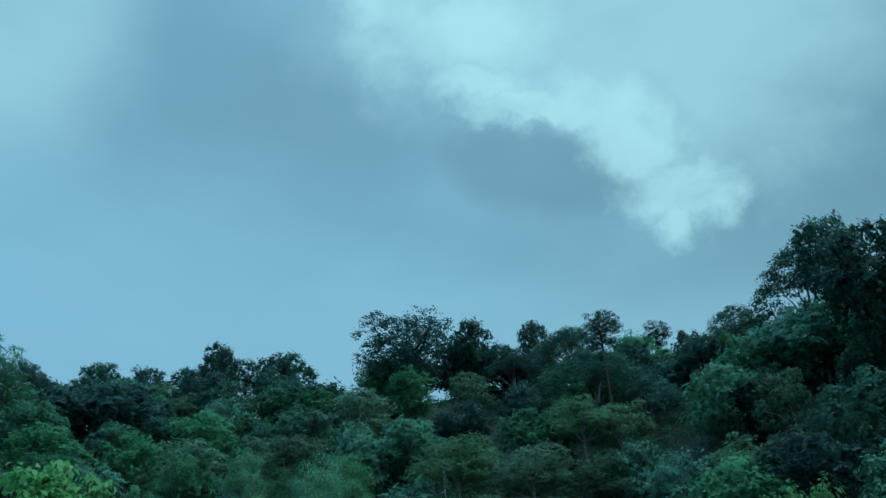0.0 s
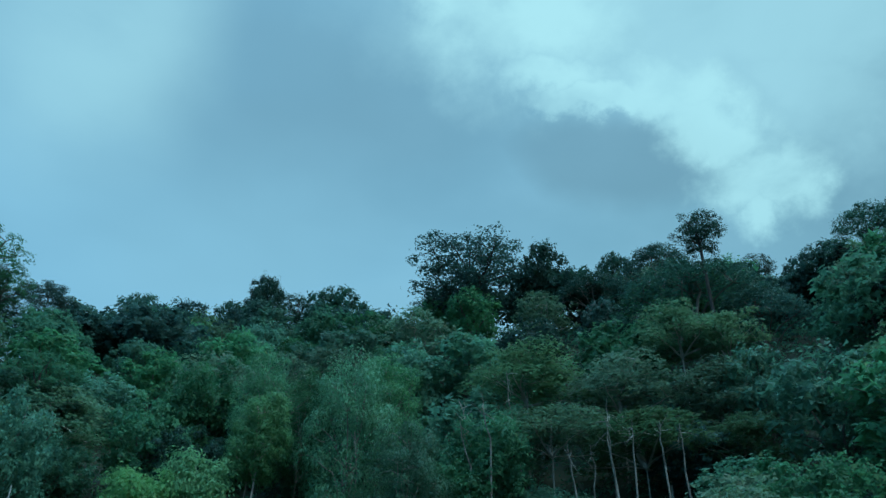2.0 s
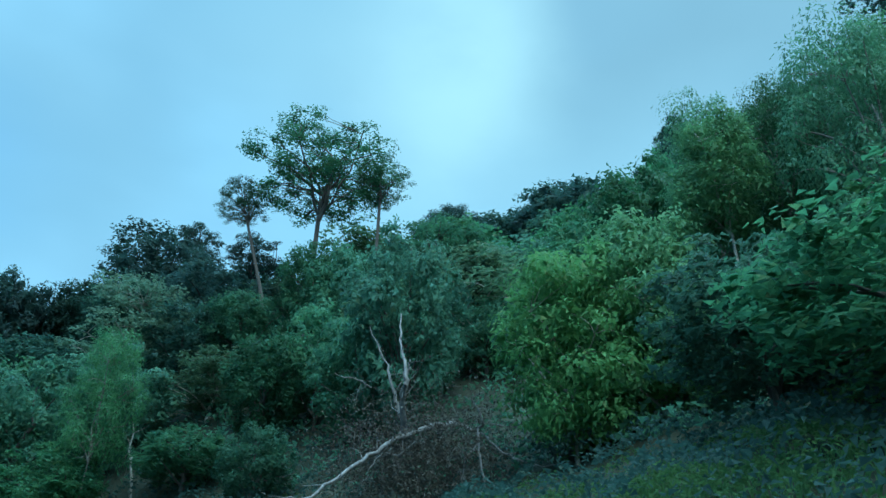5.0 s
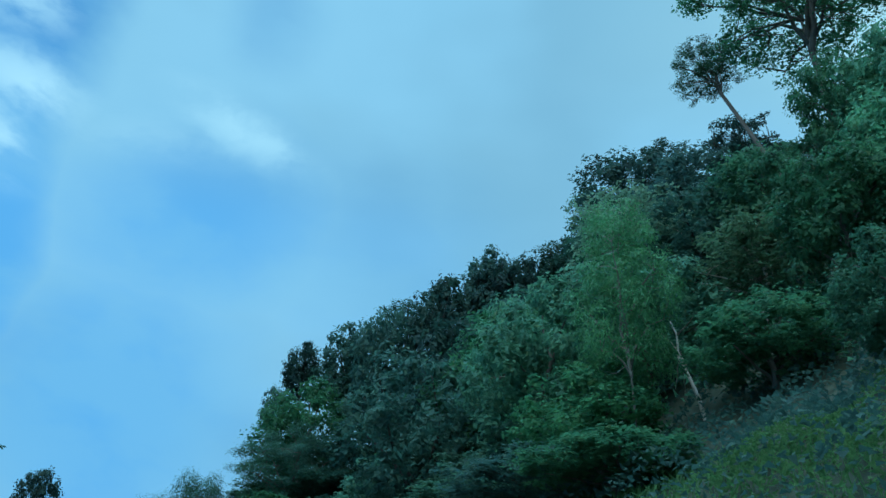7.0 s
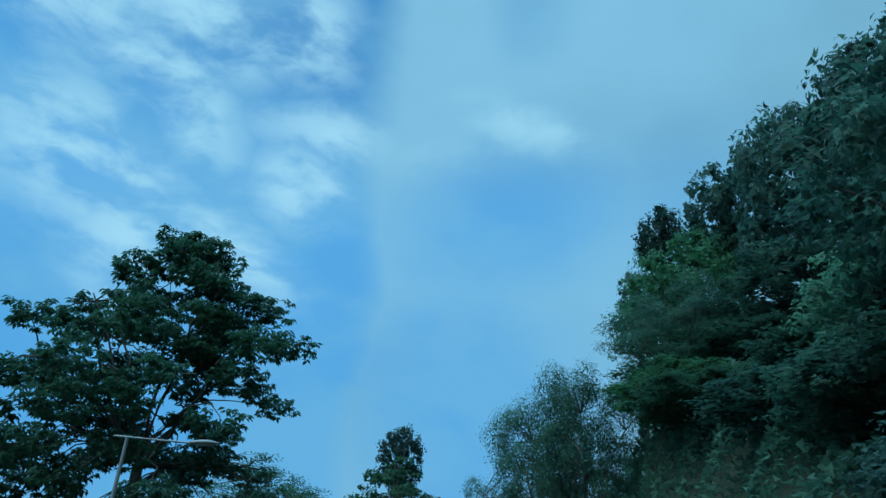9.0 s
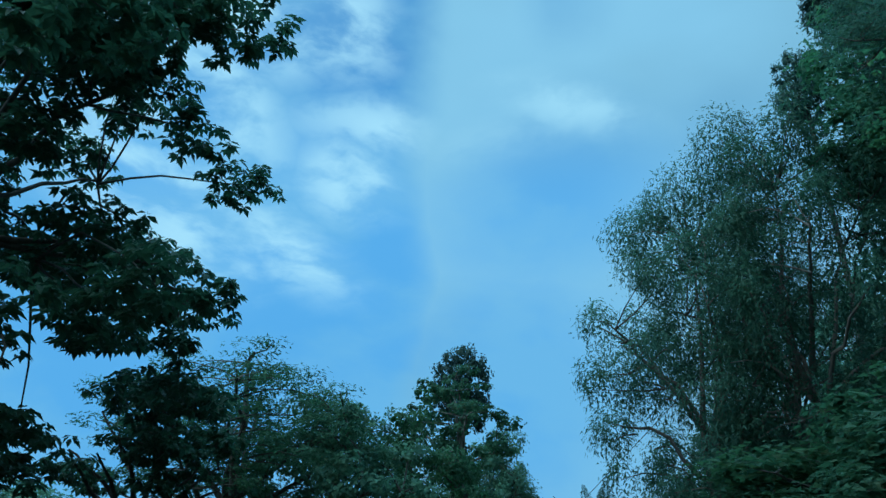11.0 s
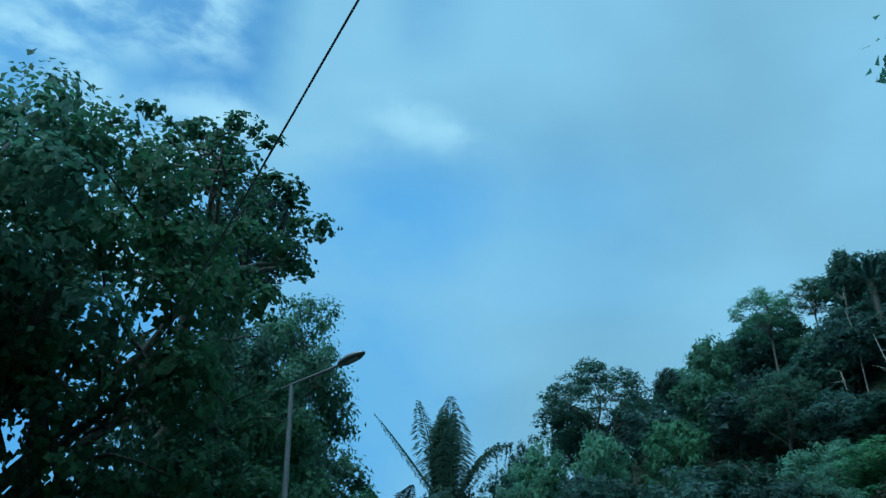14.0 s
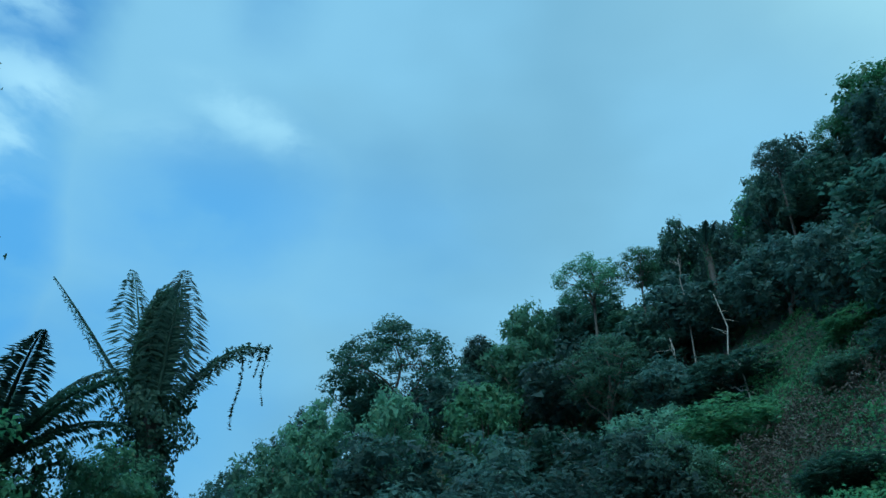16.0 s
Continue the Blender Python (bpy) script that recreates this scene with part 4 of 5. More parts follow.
plant('wood_mid', -204.1, 60.9, 42.8, 8.3, 5.4)
plant('wood_dark', -205.4, 65.3, 46.1, 7.3, 6.5)
plant('wood_dark', -202.1, 72.4, 49.4, 9.9, 6.5)
plant('wood_mid', -203.3, 88.2, 59.1, 7.4, 6.9)
plant('wood_dark', -205.6, 96.4, 62.5, 8.1, 6.3)
plant('wood_dark', -195.5, 44.0, 35.1, 8.6, 7.6)
plant('wood_dark', -200.6, 52.2, 38.3, 7.1, 5.5)
plant('wood_dark', -200.6, 61.1, 40.8, 9.9, 5.3)
plant('wood_dark', -200.4, 67.6, 45.4, 9.8, 5.4)
plant('wood_dark', -199.5, 74.4, 48.6, 7.4, 4.9)
plant('wood_dark', -195.4, 83.4, 55.8, 9.2, 8.1)
plant('wood_dark', -195.4, 96.2, 59.9, 9.5, 5.6)
plant('wood_dark', -193.4, 58.0, 38.3, 8.8, 6.9)
plant('wood_dark', -191.4, 67.6, 43.1, 8.4, 6.7)
plant('wood_mid', -191.9, 90.4, 56.0, 9.4, 5.4)
plant('wood_dark', -190.0, 96.1, 59.0, 9.7, 5.6)
plant('wood_dark', -184.2, 52.9, 31.1, 8.3, 6.5)
plant('wood_mid', -184.5, 58.4, 34.5, 8.3, 6.5)
plant('wood_dark', -181.0, 88.8, 54.6, 8.4, 6.4)
plant('wood_mid', -181.5, 94.6, 57.0, 9.0, 6.1)
plant('wood_dark', -178.6, 62.3, 32.5, 9.9, 7.3)
plant('wood_dark', -175.8, 68.4, 34.6, 8.3, 7.1)
plant('wood_dark', -174.6, 72.1, 37.9, 8.3, 7.2)
plant('wood_mid', -178.0, 87.2, 53.6, 8.3, 6.9)
plant('wood_dark', -175.6, 97.1, 59.2, 7.9, 7.4)
plant('wood_dark', -169.0, 43.7, 19.7, 8.8, 7.4)
plant('wood_dark', -168.9, 52.7, 20.2, 9.5, 6.2)
plant('wood_dark', -167.5, 57.6, 20.4, 9.2, 5.3)
plant('wood_dark', -169.8, 67.3, 27.6, 7.3, 6.6)
plant('wood_dark', -170.1, 74.3, 36.2, 8.2, 4.9)
plant('wood_mid', -167.6, 97.8, 59.8, 9.2, 7.5)
plant('wood_dark', -163.5, 44.3, 14.1, 9.7, 5.7)
plant('wood_dark', -161.7, 51.0, 16.4, 7.0, 6.9)
plant('near_mid', -163.3, 63.0, 20.6, 8.5, 6.4)
plant('wood_dark', -163.1, 70.1, 24.6, 8.5, 6.4)
plant('wood_dark', -162.6, 75.8, 35.1, 8.7, 5.4)
plant('wood_dark', -163.7, 84.4, 46.2, 8.7, 6.0)
plant('wood_dark', -159.0, 88.4, 51.1, 8.9, 6.4)
plant('wood_dark', -157.5, 48.9, 13.9, 9.4, 6.3)
plant('near_mid', -153.7, 59.8, 14.0, 9.9, 7.2)
plant('near_mid', -156.3, 66.0, 18.6, 9.3, 7.7)
plant('wood_dark', -154.5, 74.3, 32.8, 7.2, 6.7)
plant('wood_dark', -153.3, 81.0, 38.1, 9.9, 6.0)
plant('wood_dark', -152.1, 87.3, 45.3, 8.1, 5.9)
plant('wood_dark', -152.8, 99.3, 56.0, 9.3, 7.1)
plant('near_dark', -148.6, 48.7, 11.4, 9.9, 5.8)
plant('near_dark', -149.1, 54.5, 14.1, 8.7, 6.9)
plant('wood_dark', -144.8, 72.7, 26.0, 7.6, 5.3)
plant('wood_dark', -149.6, 83.5, 41.3, 8.8, 7.2)
plant('wood_dark', -148.3, 91.8, 48.3, 9.0, 6.1)
plant('wood_dark', -145.5, 93.8, 49.1, 8.6, 5.8)
plant('near_dark', -138.8, 60.3, 8.6, 5.0, 4.0)
plant('wood_dark', -140.2, 70.4, 24.8, 8.7, 7.1)
plant('wood_dark', -138.9, 79.8, 32.8, 7.1, 5.9)
plant('wood_dark', -138.8, 88.2, 41.2, 7.8, 4.9)

rng = np.random.default_rng(5)


def undergrowth(label, x0, x1, y0, y1, near, count, leaf, lo=0.2, hi=2.6, size=0.5):
    """Shrubs and creepers that hide the soil of a slope: leaves on low, uneven swells."""
    n = count
    px, py = rng.uniform(x0, x1, n), rng.uniform(y0, y1, n)
    keep = road_distance(px, py) > near
    px, py = px[keep], py[keep]
    swell = 0.5 + 0.5 * np.sin(px * 0.9 + 2 * np.sin(py * 0.37)) * np.sin(py * 0.83 + 2 * np.sin(px * 0.41))
    pz = ground_height(px, py) + lo + (hi - lo) * swell * rng.uniform(0.35, 1.0, len(px)) ** 0.5
    c = np.c_[px, py, pz]
    nor = unit(np.array([0, 0, 0.8]) + rng.normal(0, 0.5, c.shape))
    ln = size * rng.uniform(0.6, 1.4, len(px))
    v, f = leaf_darts(c, nor, rng.normal(0, 1, c.shape) + (0, 0, -0.3), ln, ln * 0.75)
    ob = new("undergrowth", mesh_of("undergrowth", v, None, leaf, f))
    tagged(ob, label, "undergrowth", kind="stuff")


undergrowth("tangle of green shrubs and creepers covering the slope", -70, 62, 66, 128, 20, 62000, LEAF_MID, size=0.36)
undergrowth("dense leafy scrub on the lower bank beside the road", -66, 20, 52, 78, 7, 68000, LEAF_DARK, 0.2, 2.0, 0.20)
undergrowth("bright green weeds and creepers spreading over the cut bank", -44, -12, 55, 71, 8, 56000, GRASS, 0.1, 1.3, 0.11)
undergrowth("tangle of green shrubs and creepers on the steep spur", -108, -66, 48, 84, 8, 52000, LEAF_VINE, size=0.3)
undergrowth("low green scrub covering the far slope", -208, -145, 28, 98, 10, 60000, LEAF_VINE, size=0.30)
undergrowth("low green creepers over the foot of the spur", -94, -64, 47, 62, 7, 34000, LEAF_VINE, 0.1, 1.4, 0.16)
undergrowth("leafy green shrubs and creepers over the steep far bank", -164, -134, 50, 80, 10, 50000, LEAF_MID, 0.2, 2.2, 0.19)
undergrowth("low scrub and dry twigs on the near bank", -146, -104, 44, 76, 9, 44000, LEAF_DARK, 0.1, 1.4, 0.18)

# ---- the trees beside the road ----
plant("broad", -15.2, 31.4, 13.8, 6.0, 7.0)
plant("lime", 20.0, 43.0, 16.6, 6.0, 11.0)
plant("lime", -25.4, 73.8, 21.4, 6.6, 11.0)
plant("lime", -22.6, 77.0, 23.6, 7.0, 12.0)
plant("acacia", -89.8, 46.2, 18.8, 8.4, 13.0, 20)
plant("acacia", -90.3, 43.3, 17.0, 7.6, 12.0, 75)
plant("acacia", -87.0, 52.6, 22.0, 9.6, 14.5, 200)
plant("acacia", -96.3, 46.2, 16.5, 6.6, 7.8, 110)
plant("vine", -83.5, 52.5, 8.6, 8.5, 8.0)
plant("vine", -91.5, 51.5, 9.0, 7.5, 8.0)
plant("vine", -79.0, 53.0, 12.0, 7.0, 10.0)
plant("vine", -85.0, 47.5, 7.0, 8.5, 6.8)
plant("vine", -79.5, 48.5, 6.8, 7.0, 6.4)
plant("feather", -100.6, 19.2, 17.0, 14.0, 10.5, 60)
plant("vine_open", -104.5, 23.4, 15.2, 11.5, 12.5)
plant("vine_open", -109.8, 25.4, 15.6, 10.5, 13.5)
plant("vine", -115.5, 28.4, 10.0, 6.8, 9.5)
plant("vine", -131.2, 25.3, 13.0, 8.4, 11.5)
plant("vine", -132.0, 24.8, 20.8, 7.0, 11.0)
plant("vine", -124.0, 24.6, 16.5, 9.0, 14.5)
plant("near_mid", -120.0, 31.0, 7.4, 6.0, 6.6)
plant("near_mid", -126.5, 31.2, 6.4, 5.5, 6.0)
plant("heart", -116.5, 26.0, 21.2, 9.2, 8.2, 40)
plant("near_dark", -53.0, 61.5, 10.5, 6.5, 8.0)
plant("near_mid", -58.5, 60.5, 11.0, 6.5, 9.0)
plant("near_dark", -64.0, 58.0, 10.0, 6.5, 8.0)
plant("near_dark", -68.5, 56.5, 10.5, 6.5, 8.0)
plant("near_dark", -73.0, 54.8, 10.5, 6.0, 8.0)
plant("near_dark", -70.0, 60.5, 15.0, 6.5, 9.0)
plant("near_dark", -76.0, 57.0, 14.0, 6.5, 9.0)
plant("near_mid", -63.0, 62.5, 14.5, 6.5, 9.0)
plant("near_dark", -58.0, 64.5, 14.5, 6.5, 9.0)
plant("near_mid", -54.0, 57.6, 6.0, 4.6, 5.4)
plant("near_dark", -59.0, 55.8, 6.2, 4.6, 5.6)
plant("near_mid", -48.5, 63.0, 9.5, 6.0, 8.0)
plant("vine", -149.4, 57.9, 13.9, 5.2, 5.5)
plant("vine", -135.6, 32.9, 8.7, 5.0, 4.5)
plant("vine", -132.4, 31.9, 7.4, 4.5, 4.5)
plant("near_mid", -148.5, 69.0, 18.0, 5.0, 5.0)
plant("near_dark", -144.5, 70.0, 18.8, 5.2, 5.0)
plant("near_mid", -151.0, 72.5, 21.5, 5.6, 5.5)
plant("near_dark", -146.5, 74.5, 23.5, 6.0, 6.0)
plant("vine", -76.0, 22.0, 8.0, 9.0, 7.5)
plant("vine", -90.0, 17.0, 8.0, 9.0, 7.5)


def part(name, verts, quads, mat, parent, label="", smooth=False):
    ob = new(name, mesh_of(name, verts, quads, mat, smooth=smooth))
    ob.parent = parent
    return tagged(ob, label) if label else ob


def rosette_tree(x, y, top, low, reach, count, seed):
    """A tall tree whose steep limbs fan out from one fork and end in flat tiers of large drooping leaves.
    reach: how far its crown spreads at even steps from its foot to its top."""
    rng = np.random.default_rng(seed)
    foot = gz(x, y)
    base = tagged(new("tree"), "large dark roadside tree with big drooping leaves in tiers", "tree", group="trees beside the road")
    base.location = (x, y, foot)
    H, fork = top - foot, (low + 0.28 * (top - low)) - foot
    v, q = limb((0, 0, -0.5), (0.3, 0.1, fork), 0.34, 0.24, rng, 0.02, 9, 10)
    part("trunk", v, q, BARK_DARK, base, smooth=True)
    V, Q, at = [], [], 0
    tiers, tries = [], 0
    while len(tiers) < count and tries < count * 40:
        tries += 1
        u, ang = rng.uniform(0.0, 1.0), rng.uniform(0, 2 * np.pi)
        r = np.interp(u, np.linspace(0, 1, len(reach)), reach) * rng.uniform(0.05, 1.0) ** 0.55
        p = np.array([math.cos(ang) * r, math.sin(ang) * r, low - foot + (top - low - 0.8) * u])
        if all(np.linalg.norm((p - o) * (1, 1, 1.5)) > 1.25 for o, _ in tiers):
            tiers.append((p, rng.uniform(0.95, 1.75)))
    tiers.append((np.array([0.2, 0, H - 0.8]), 1.2))
    main = []
    for k in range(12):
        a = k * 2.4 + rng.uniform(-0.3, 0.3)
        u = rng.uniform(0.3, 0.9)
        r = np.interp(u, np.linspace(0, 1, len(reach)), reach) * 0.72
        main.append((np.array([0.3, 0.1, fork - 0.1 + 0.08 * (k % 4)]), np.array([math.cos(a) * r, math.sin(a) * r, max(fork + 0.5, low - foot + (top - low) * u)])))
    for k, (a, b) in enumerate(main):
        v, q = limb(a, b, 0.10, 0.03, rng, 0.05, 8, 7, 0.04)
        part("bough", v, q, BARK_DARK, base, smooth=True)
    twigs = []
    for p, r in tiers:
        best = min(((a + (b - a) * u) for a, b in main for u in (0.2, 0.35, 0.55, 0.75, 0.95)), key=lambda s: np.linalg.norm((s - p) * (1, 1, 1.3)) + 1.0 * max(0, s[2] - p[2]))
        twigs.append(limb(best, p, 0.045, 0.015, rng, 0.06, 6, 5, 0.06))
        n = int(26 * r * r)
        d = rng.normal(0, 1, (n, 3))
        heads = p + unit(d) * (rng.uniform(0.1, 1.0, (n, 1)) ** 0.5) * r * np.array([1, 1, 0.45])
        for h in heads:
            m = 9
            ang = np.linspace(0, 2 * np.pi, m, endpoint=False) + rng.uniform(0, 6.28)
            out = np.c_[np.cos(ang), np.sin(ang), rng.uniform(-1.0, 0.2, m)]
            out = unit(out + 0.35 * unit(h - p))
            ln = rng.uniform(0.24, 0.40, m)
            nor = unit(np.array([0, 0, 1.0]) + 0.45 * out + rng.normal(0, 0.2, (m, 3)))
            v, q = leaf_cards(h + out * (ln * 0.55)[:, None], nor, out, ln, ln * 0.44, 0.10)
            V.append(v), Q.append(q + at)
            at += len(v)
    part("crown", np.concatenate(V), np.concatenate(Q), LEAF_BIG, base)
    v, q = joined(twigs)
    part("branching", v, q, BARK_DARK, base, smooth=True)


rosette_tree(-76.0, 27.2, 22.6, 5.0, (6.0, 8.0, 9.0, 8.8, 6.4, 4.2, 1.0), 128, 7)
rosette_tree(-86.3, 25.8, 10.6, 3.0, (2.4, 3.6, 3.8, 3.0, 1.0), 22, 8)


def palm(x, y, crown_z, fronds, length, clad, seed, label):
    """A palm: ringed stem, fronds with two rows of narrow leaflets, creepers on the stem and between the fronds.
    fronds: heading, rise, share of the full length, bend, share of the full leaflet length. clad: half width of the creepers."""
    rng = np.random.default_rng(seed)
    foot = gz(x, y)
    base = tagged(new("palm"), label, "palm", group="palms beside the road")
    base.location = (x, y, foot)
    hgt = crown_z - foot
    z = np.linspace(-0.3, hgt, 26)
    v, q = tube(np.c_[0.15 * np.sin(z * 0.3), np.zeros(26), z], 0.30 + 0.03 * (np.arange(26) % 2), 10)
    part("trunk", v, q, BARK_DARK, base, smooth=True)
    tips = []
    for az, rise, ln, bend, fringe in fronds:
        ln = ln * length
        a = radians(az)
        out = np.array([-math.sin(a), math.cos(a), 0])
        u = np.linspace(0, 1, 16)
        ang = radians(rise) - radians(bend) * u ** 2.2
        step = (np.cos(ang)[:, None] * out + np.sin(ang)[:, None] * np.array([0, 0, 1.0])) * ln / 15
        p = np.array([0, 0, hgt - 0.3]) + out * 0.25 + np.concatenate([np.zeros((1, 3)), np.cumsum(step[:-1], axis=0)])
        tips.append(p)
        v, q = tube(p, np.linspace(0.10, 0.012, 16), 5)
        frond = part("frond", v, q, LEAF_PALM, base, smooth=True)
        m = 112
        w = np.linspace(0.10, 0.995, m)
        pos = np.stack([np.interp(w, u, p[:, i]) for i in range(3)], axis=1)
        tan = unit(np.stack([np.interp(w, u, np.gradient(p[:, i])) for i in range(3)], axis=1))
        side_v = unit(np.cross(tan, out) if abs(out @ tan[m // 2]) < 0.3 else np.cross(tan, np.array([0, 0, 1.0]) + 0.001 * out))
        V, Q, at = [], [], 0
        for s in (-1, 1):
            d = unit(side_v * s * 0.85 + tan * 0.55 + np.array([0, 0, -0.28]) + rng.normal(0, 0.09, (m, 3)))
            l = ln * 0.235 * fringe * np.sin(np.pi * (0.14 + 0.81 * w)) * rng.uniform(0.8, 1.1, m)
            nn = unit(np.cross(d, tan) * s + rng.normal(0, 0.15, (m, 3)))
            root, knee = pos, pos + d * (l * 0.55)[:, None]
            hang = unit(d + np.array([0, 0, -1.0]))
            for start, way, part_l, wide in ((root, d, 0.58, 0.075), (knee - d * 0.03, hang, 0.5, 0.06)):
                c, f = leaf_cards(start + way * (l * part_l * 0.5)[:, None], nn, way, l * part_l, np.full(m, wide), 0.03)
                V.append(c), Q.append(f + at)
                at += len(c)
        part("leaf_blade", np.concatenate(V), np.concatenate(Q), LEAF_PALM, frond)
    n = int(5600 * clad)
    th, zz = rng.uniform(0, 6.28, n), rng.uniform(hgt * 0.1, hgt + 0.8, n)
    lump = 0.75 + 0.35 * np.sin(zz * 1.3 + 2 * np.sin(th * 2)) + 0.2 * np.sin(zz * 3.1 + th)
    wide = clad * lump * (1.25 - 0.45 * zz / hgt)
    r = np.maximum(0.34, wide * rng.uniform(0.45, 1.0, n) ** 0.6)
    c = np.c_[np.cos(th) * r, np.sin(th) * r, zz]
    if clad > 0.8:   # a bush of creeper has climbed the middle of the crown
        k = 3800
        e = unit(rng.normal(0, 1, (k, 3))) * rng.uniform(0.4, 1.15, (k, 1)) ** 0.5 * (0.9, 0.75, 2.8)
        c = np.concatenate([c, e + (-0.3, -0.45, hgt + 2.6)])
        arc = tips[-1]
        for j in rng.integers(5, 16, 520):
            c = np.concatenate([c, [arc[j] + rng.normal(0, 0.10, 3) - (0, 0, rng.exponential(0.22))]])
        for j, drop in ((15, 2.6), (12, 3.6), (14, 1.4)):
            zs = np.arange(0.0, drop, 0.055)
            c = np.concatenate([c, arc[j] + np.c_[0.05 * np.sin(zs * 5), 0.12 * np.sin(zs * 1.7 + j), -zs]])
    n = len(c)
    v, q = leaf_cards(c, np.c_[c[:, :2], np.full(n, 0.5)] + rng.normal(0, 0.4, (n, 3)), rng.normal(0, 1, (n, 3)) + (0, 0, -0.8), rng.uniform(0.14, 0.32, n), rng.uniform(0.10, 0.20, n))
    part("creeper", v, q, LEAF_VINE, base, "green creeper round the stem")


palm(-140.2, 32.9, 11.0, [(146, 72, 1.08, 2, 1.0), (95, 80, 1.10, 6, 1.0), (110, 79, 0.98, 4, 1.0), (290, 86, 0.80, 10, 0.9), (178, 54, 1.08, 6, 0.5), (44, 62, 1.0, 62, 0.7)], 7.0, 1.8, 3,
     "tall dark palm smothered in creepers with stiff upright fronds")
palm(-132.3, 30.6, 7.4, [(20, 66, 0.95, 62, 1.0), (345, 50, 0.9, 62, 1.0), (60, 58, 0.9, 62, 1.0), (110, 62, 1.0, 60, 1.0), (200, 62, 1.0, 62, 1.0), (160, 52, 0.9, 62, 1.0), (250, 60, 1.0, 62, 1.0), (300, 58, 0.9, 62, 1.0), (0, 36, 0.8, 70, 1.0)], 4.6, 0.7, 4,
     "lower palm with arching feathery fronds among roadside shrubs")

palm(-170.4, 74.1, 40.1, [(20, 62, 1.0, 40, 1.0), (80, 70, 1.0, 40, 1.0), (130, 55, 1.0, 50, 1.0), (190, 66, 0.9, 40, 1.0), (250, 50, 1.0, 50, 1.0), (310, 72, 1.0, 35, 1.0)], 2.6, 0.3, 6,
     "small palm with spiky fronds on the wooded ridge")


def street_lamp(px, py, hx, hy, height):
    """A tapered steel pole with a thin raked arm towards the road and a long flat lamp head."""
    base = tagged(new("street_lamp"), "grey galvanised street lamp with a single long arm", "street lamp", group="street lamps along the road")
    base.location = (px, py, 0.0)
    z = np.linspace(-0.2, height, 8)
    v, q = tube(np.c_[np.zeros(8), np.zeros(8), z], np.linspace(0.105, 0.055, 8), 12)
    part("pole", v, q, STEEL, base, smooth=True)
    v, q = tube(np.array([(0, 0, -0.05), (0, 0, 0.02), (0, 0, 0.55), (0, 0, 0.62)]) + (0, 0, 0.05), [0.16, 0.15, 0.15, 0.11], 12)
    part("base_sleeve", v, q, STEEL, base, smooth=True)
    d = np.array([hx - px, hy - py, 0.0])
    reach = np.linalg.norm(d)
    d /= reach
    u = np.linspace(0, 1, 9)[:, None]
    arm = np.array([0, 0, height]) - d * 0.45 + d * (reach - 0.1) * u + np.array([0, 0, 1.0]) * (0.04 - 0.12 * u)
    v, q = tube(arm, np.full(9, 0.032), 8)
    part("arm", v, q, STEEL, base, smooth=True)
    n = 12
    w = np.linspace(0, 1, n)
    prof = np.sin(np.pi * np.clip(w * 0.92 + 0.06, 0, 1)) ** 0.55
    mid = arm[-1] + d * (w[:, None] * 0.95 - 0.12) + np.array([0, 0, 0.03]) * w[:, None]
    s = np.array([-d[1], d[0], 0])
    ang = np.linspace(0, 2 * np.pi, 14, endpoint=False)
    ring = s[None] * np.cos(ang)[:, None] * 0.17 + np.array([0, 0, 1.0]) * (np.sin(ang) * np.where(np.sin(ang) > 0, 0.12, 0.05))[:, None]
    v = (mid[:, None] + ring[None] * prof[:, None, None]).reshape(-1, 3)
    q = np.array([(i * 14 + j, i * 14 + (j + 1) % 14, (i + 1) * 14 + (j + 1) % 14, (i + 1) * 14 + j) for i in range(n - 1) for j in range(14)])
    head = part("lamp_head", v, q, LAMP_GREY, base, smooth=True)
    mid2 = mid[3:10] - np.array([0, 0, 0.055])
    v = np.concatenate([mid2 + s * 0.09, mid2 - s * 0.09, mid2 + s * 0.06 - (0, 0, 0.02), mid2 - s * 0.06 - (0, 0, 0.02)])
    k = len(mid2)
    q = np.array([f for i in range(k - 1) for f in ((i, i + 1, 2 * k + i + 1, 2 * k + i), (2 * k + i, 2 * k + i + 1, 3 * k + i + 1, 3 * k + i), (3 * k + i, 3 * k + i + 1, k + i + 1, k + i))])
    part("lens", v, q, LAMP_GLASS, head, "pale lamp glass")
    return base


leaning = street_lamp(-111.1, 32.2, -109.4, 34.2, 7.97)
leaning.rotation_euler = (radians(2.8), 0, 0)   # the pole has settled away from the road
street_lamp(-66.0, 33.7, -66.7, 36.3, 8.2)

# the overhead cable, from the left verge up into the trees on the right
u = np.linspace(0, 1, 40)[:, None]
wire = np.array([[-113.0, 23.6, 0.9]]) * (1 - u) + np.array([[-84.7, 46.9, 12.0]]) * u - np.array([[0, 0, 0.5]]) * np.sin(u * np.pi)
v, q = tube(wire, np.full(40, 0.0115), 6)
cable = new("overhead_cable", mesh_of("overhead_cable", v, q, CABLE))
tagged(cable, "thin black overhead cable slung across the road", "cable")

# ---- the fallen tree on the bank ----
fallen = tagged(new("fallen_tree"), "broken dead tree with bleached bare branches on the bank", "dead tree")
fallen.location = (-31.5, 72.5, gz(-31.5, 72.5))


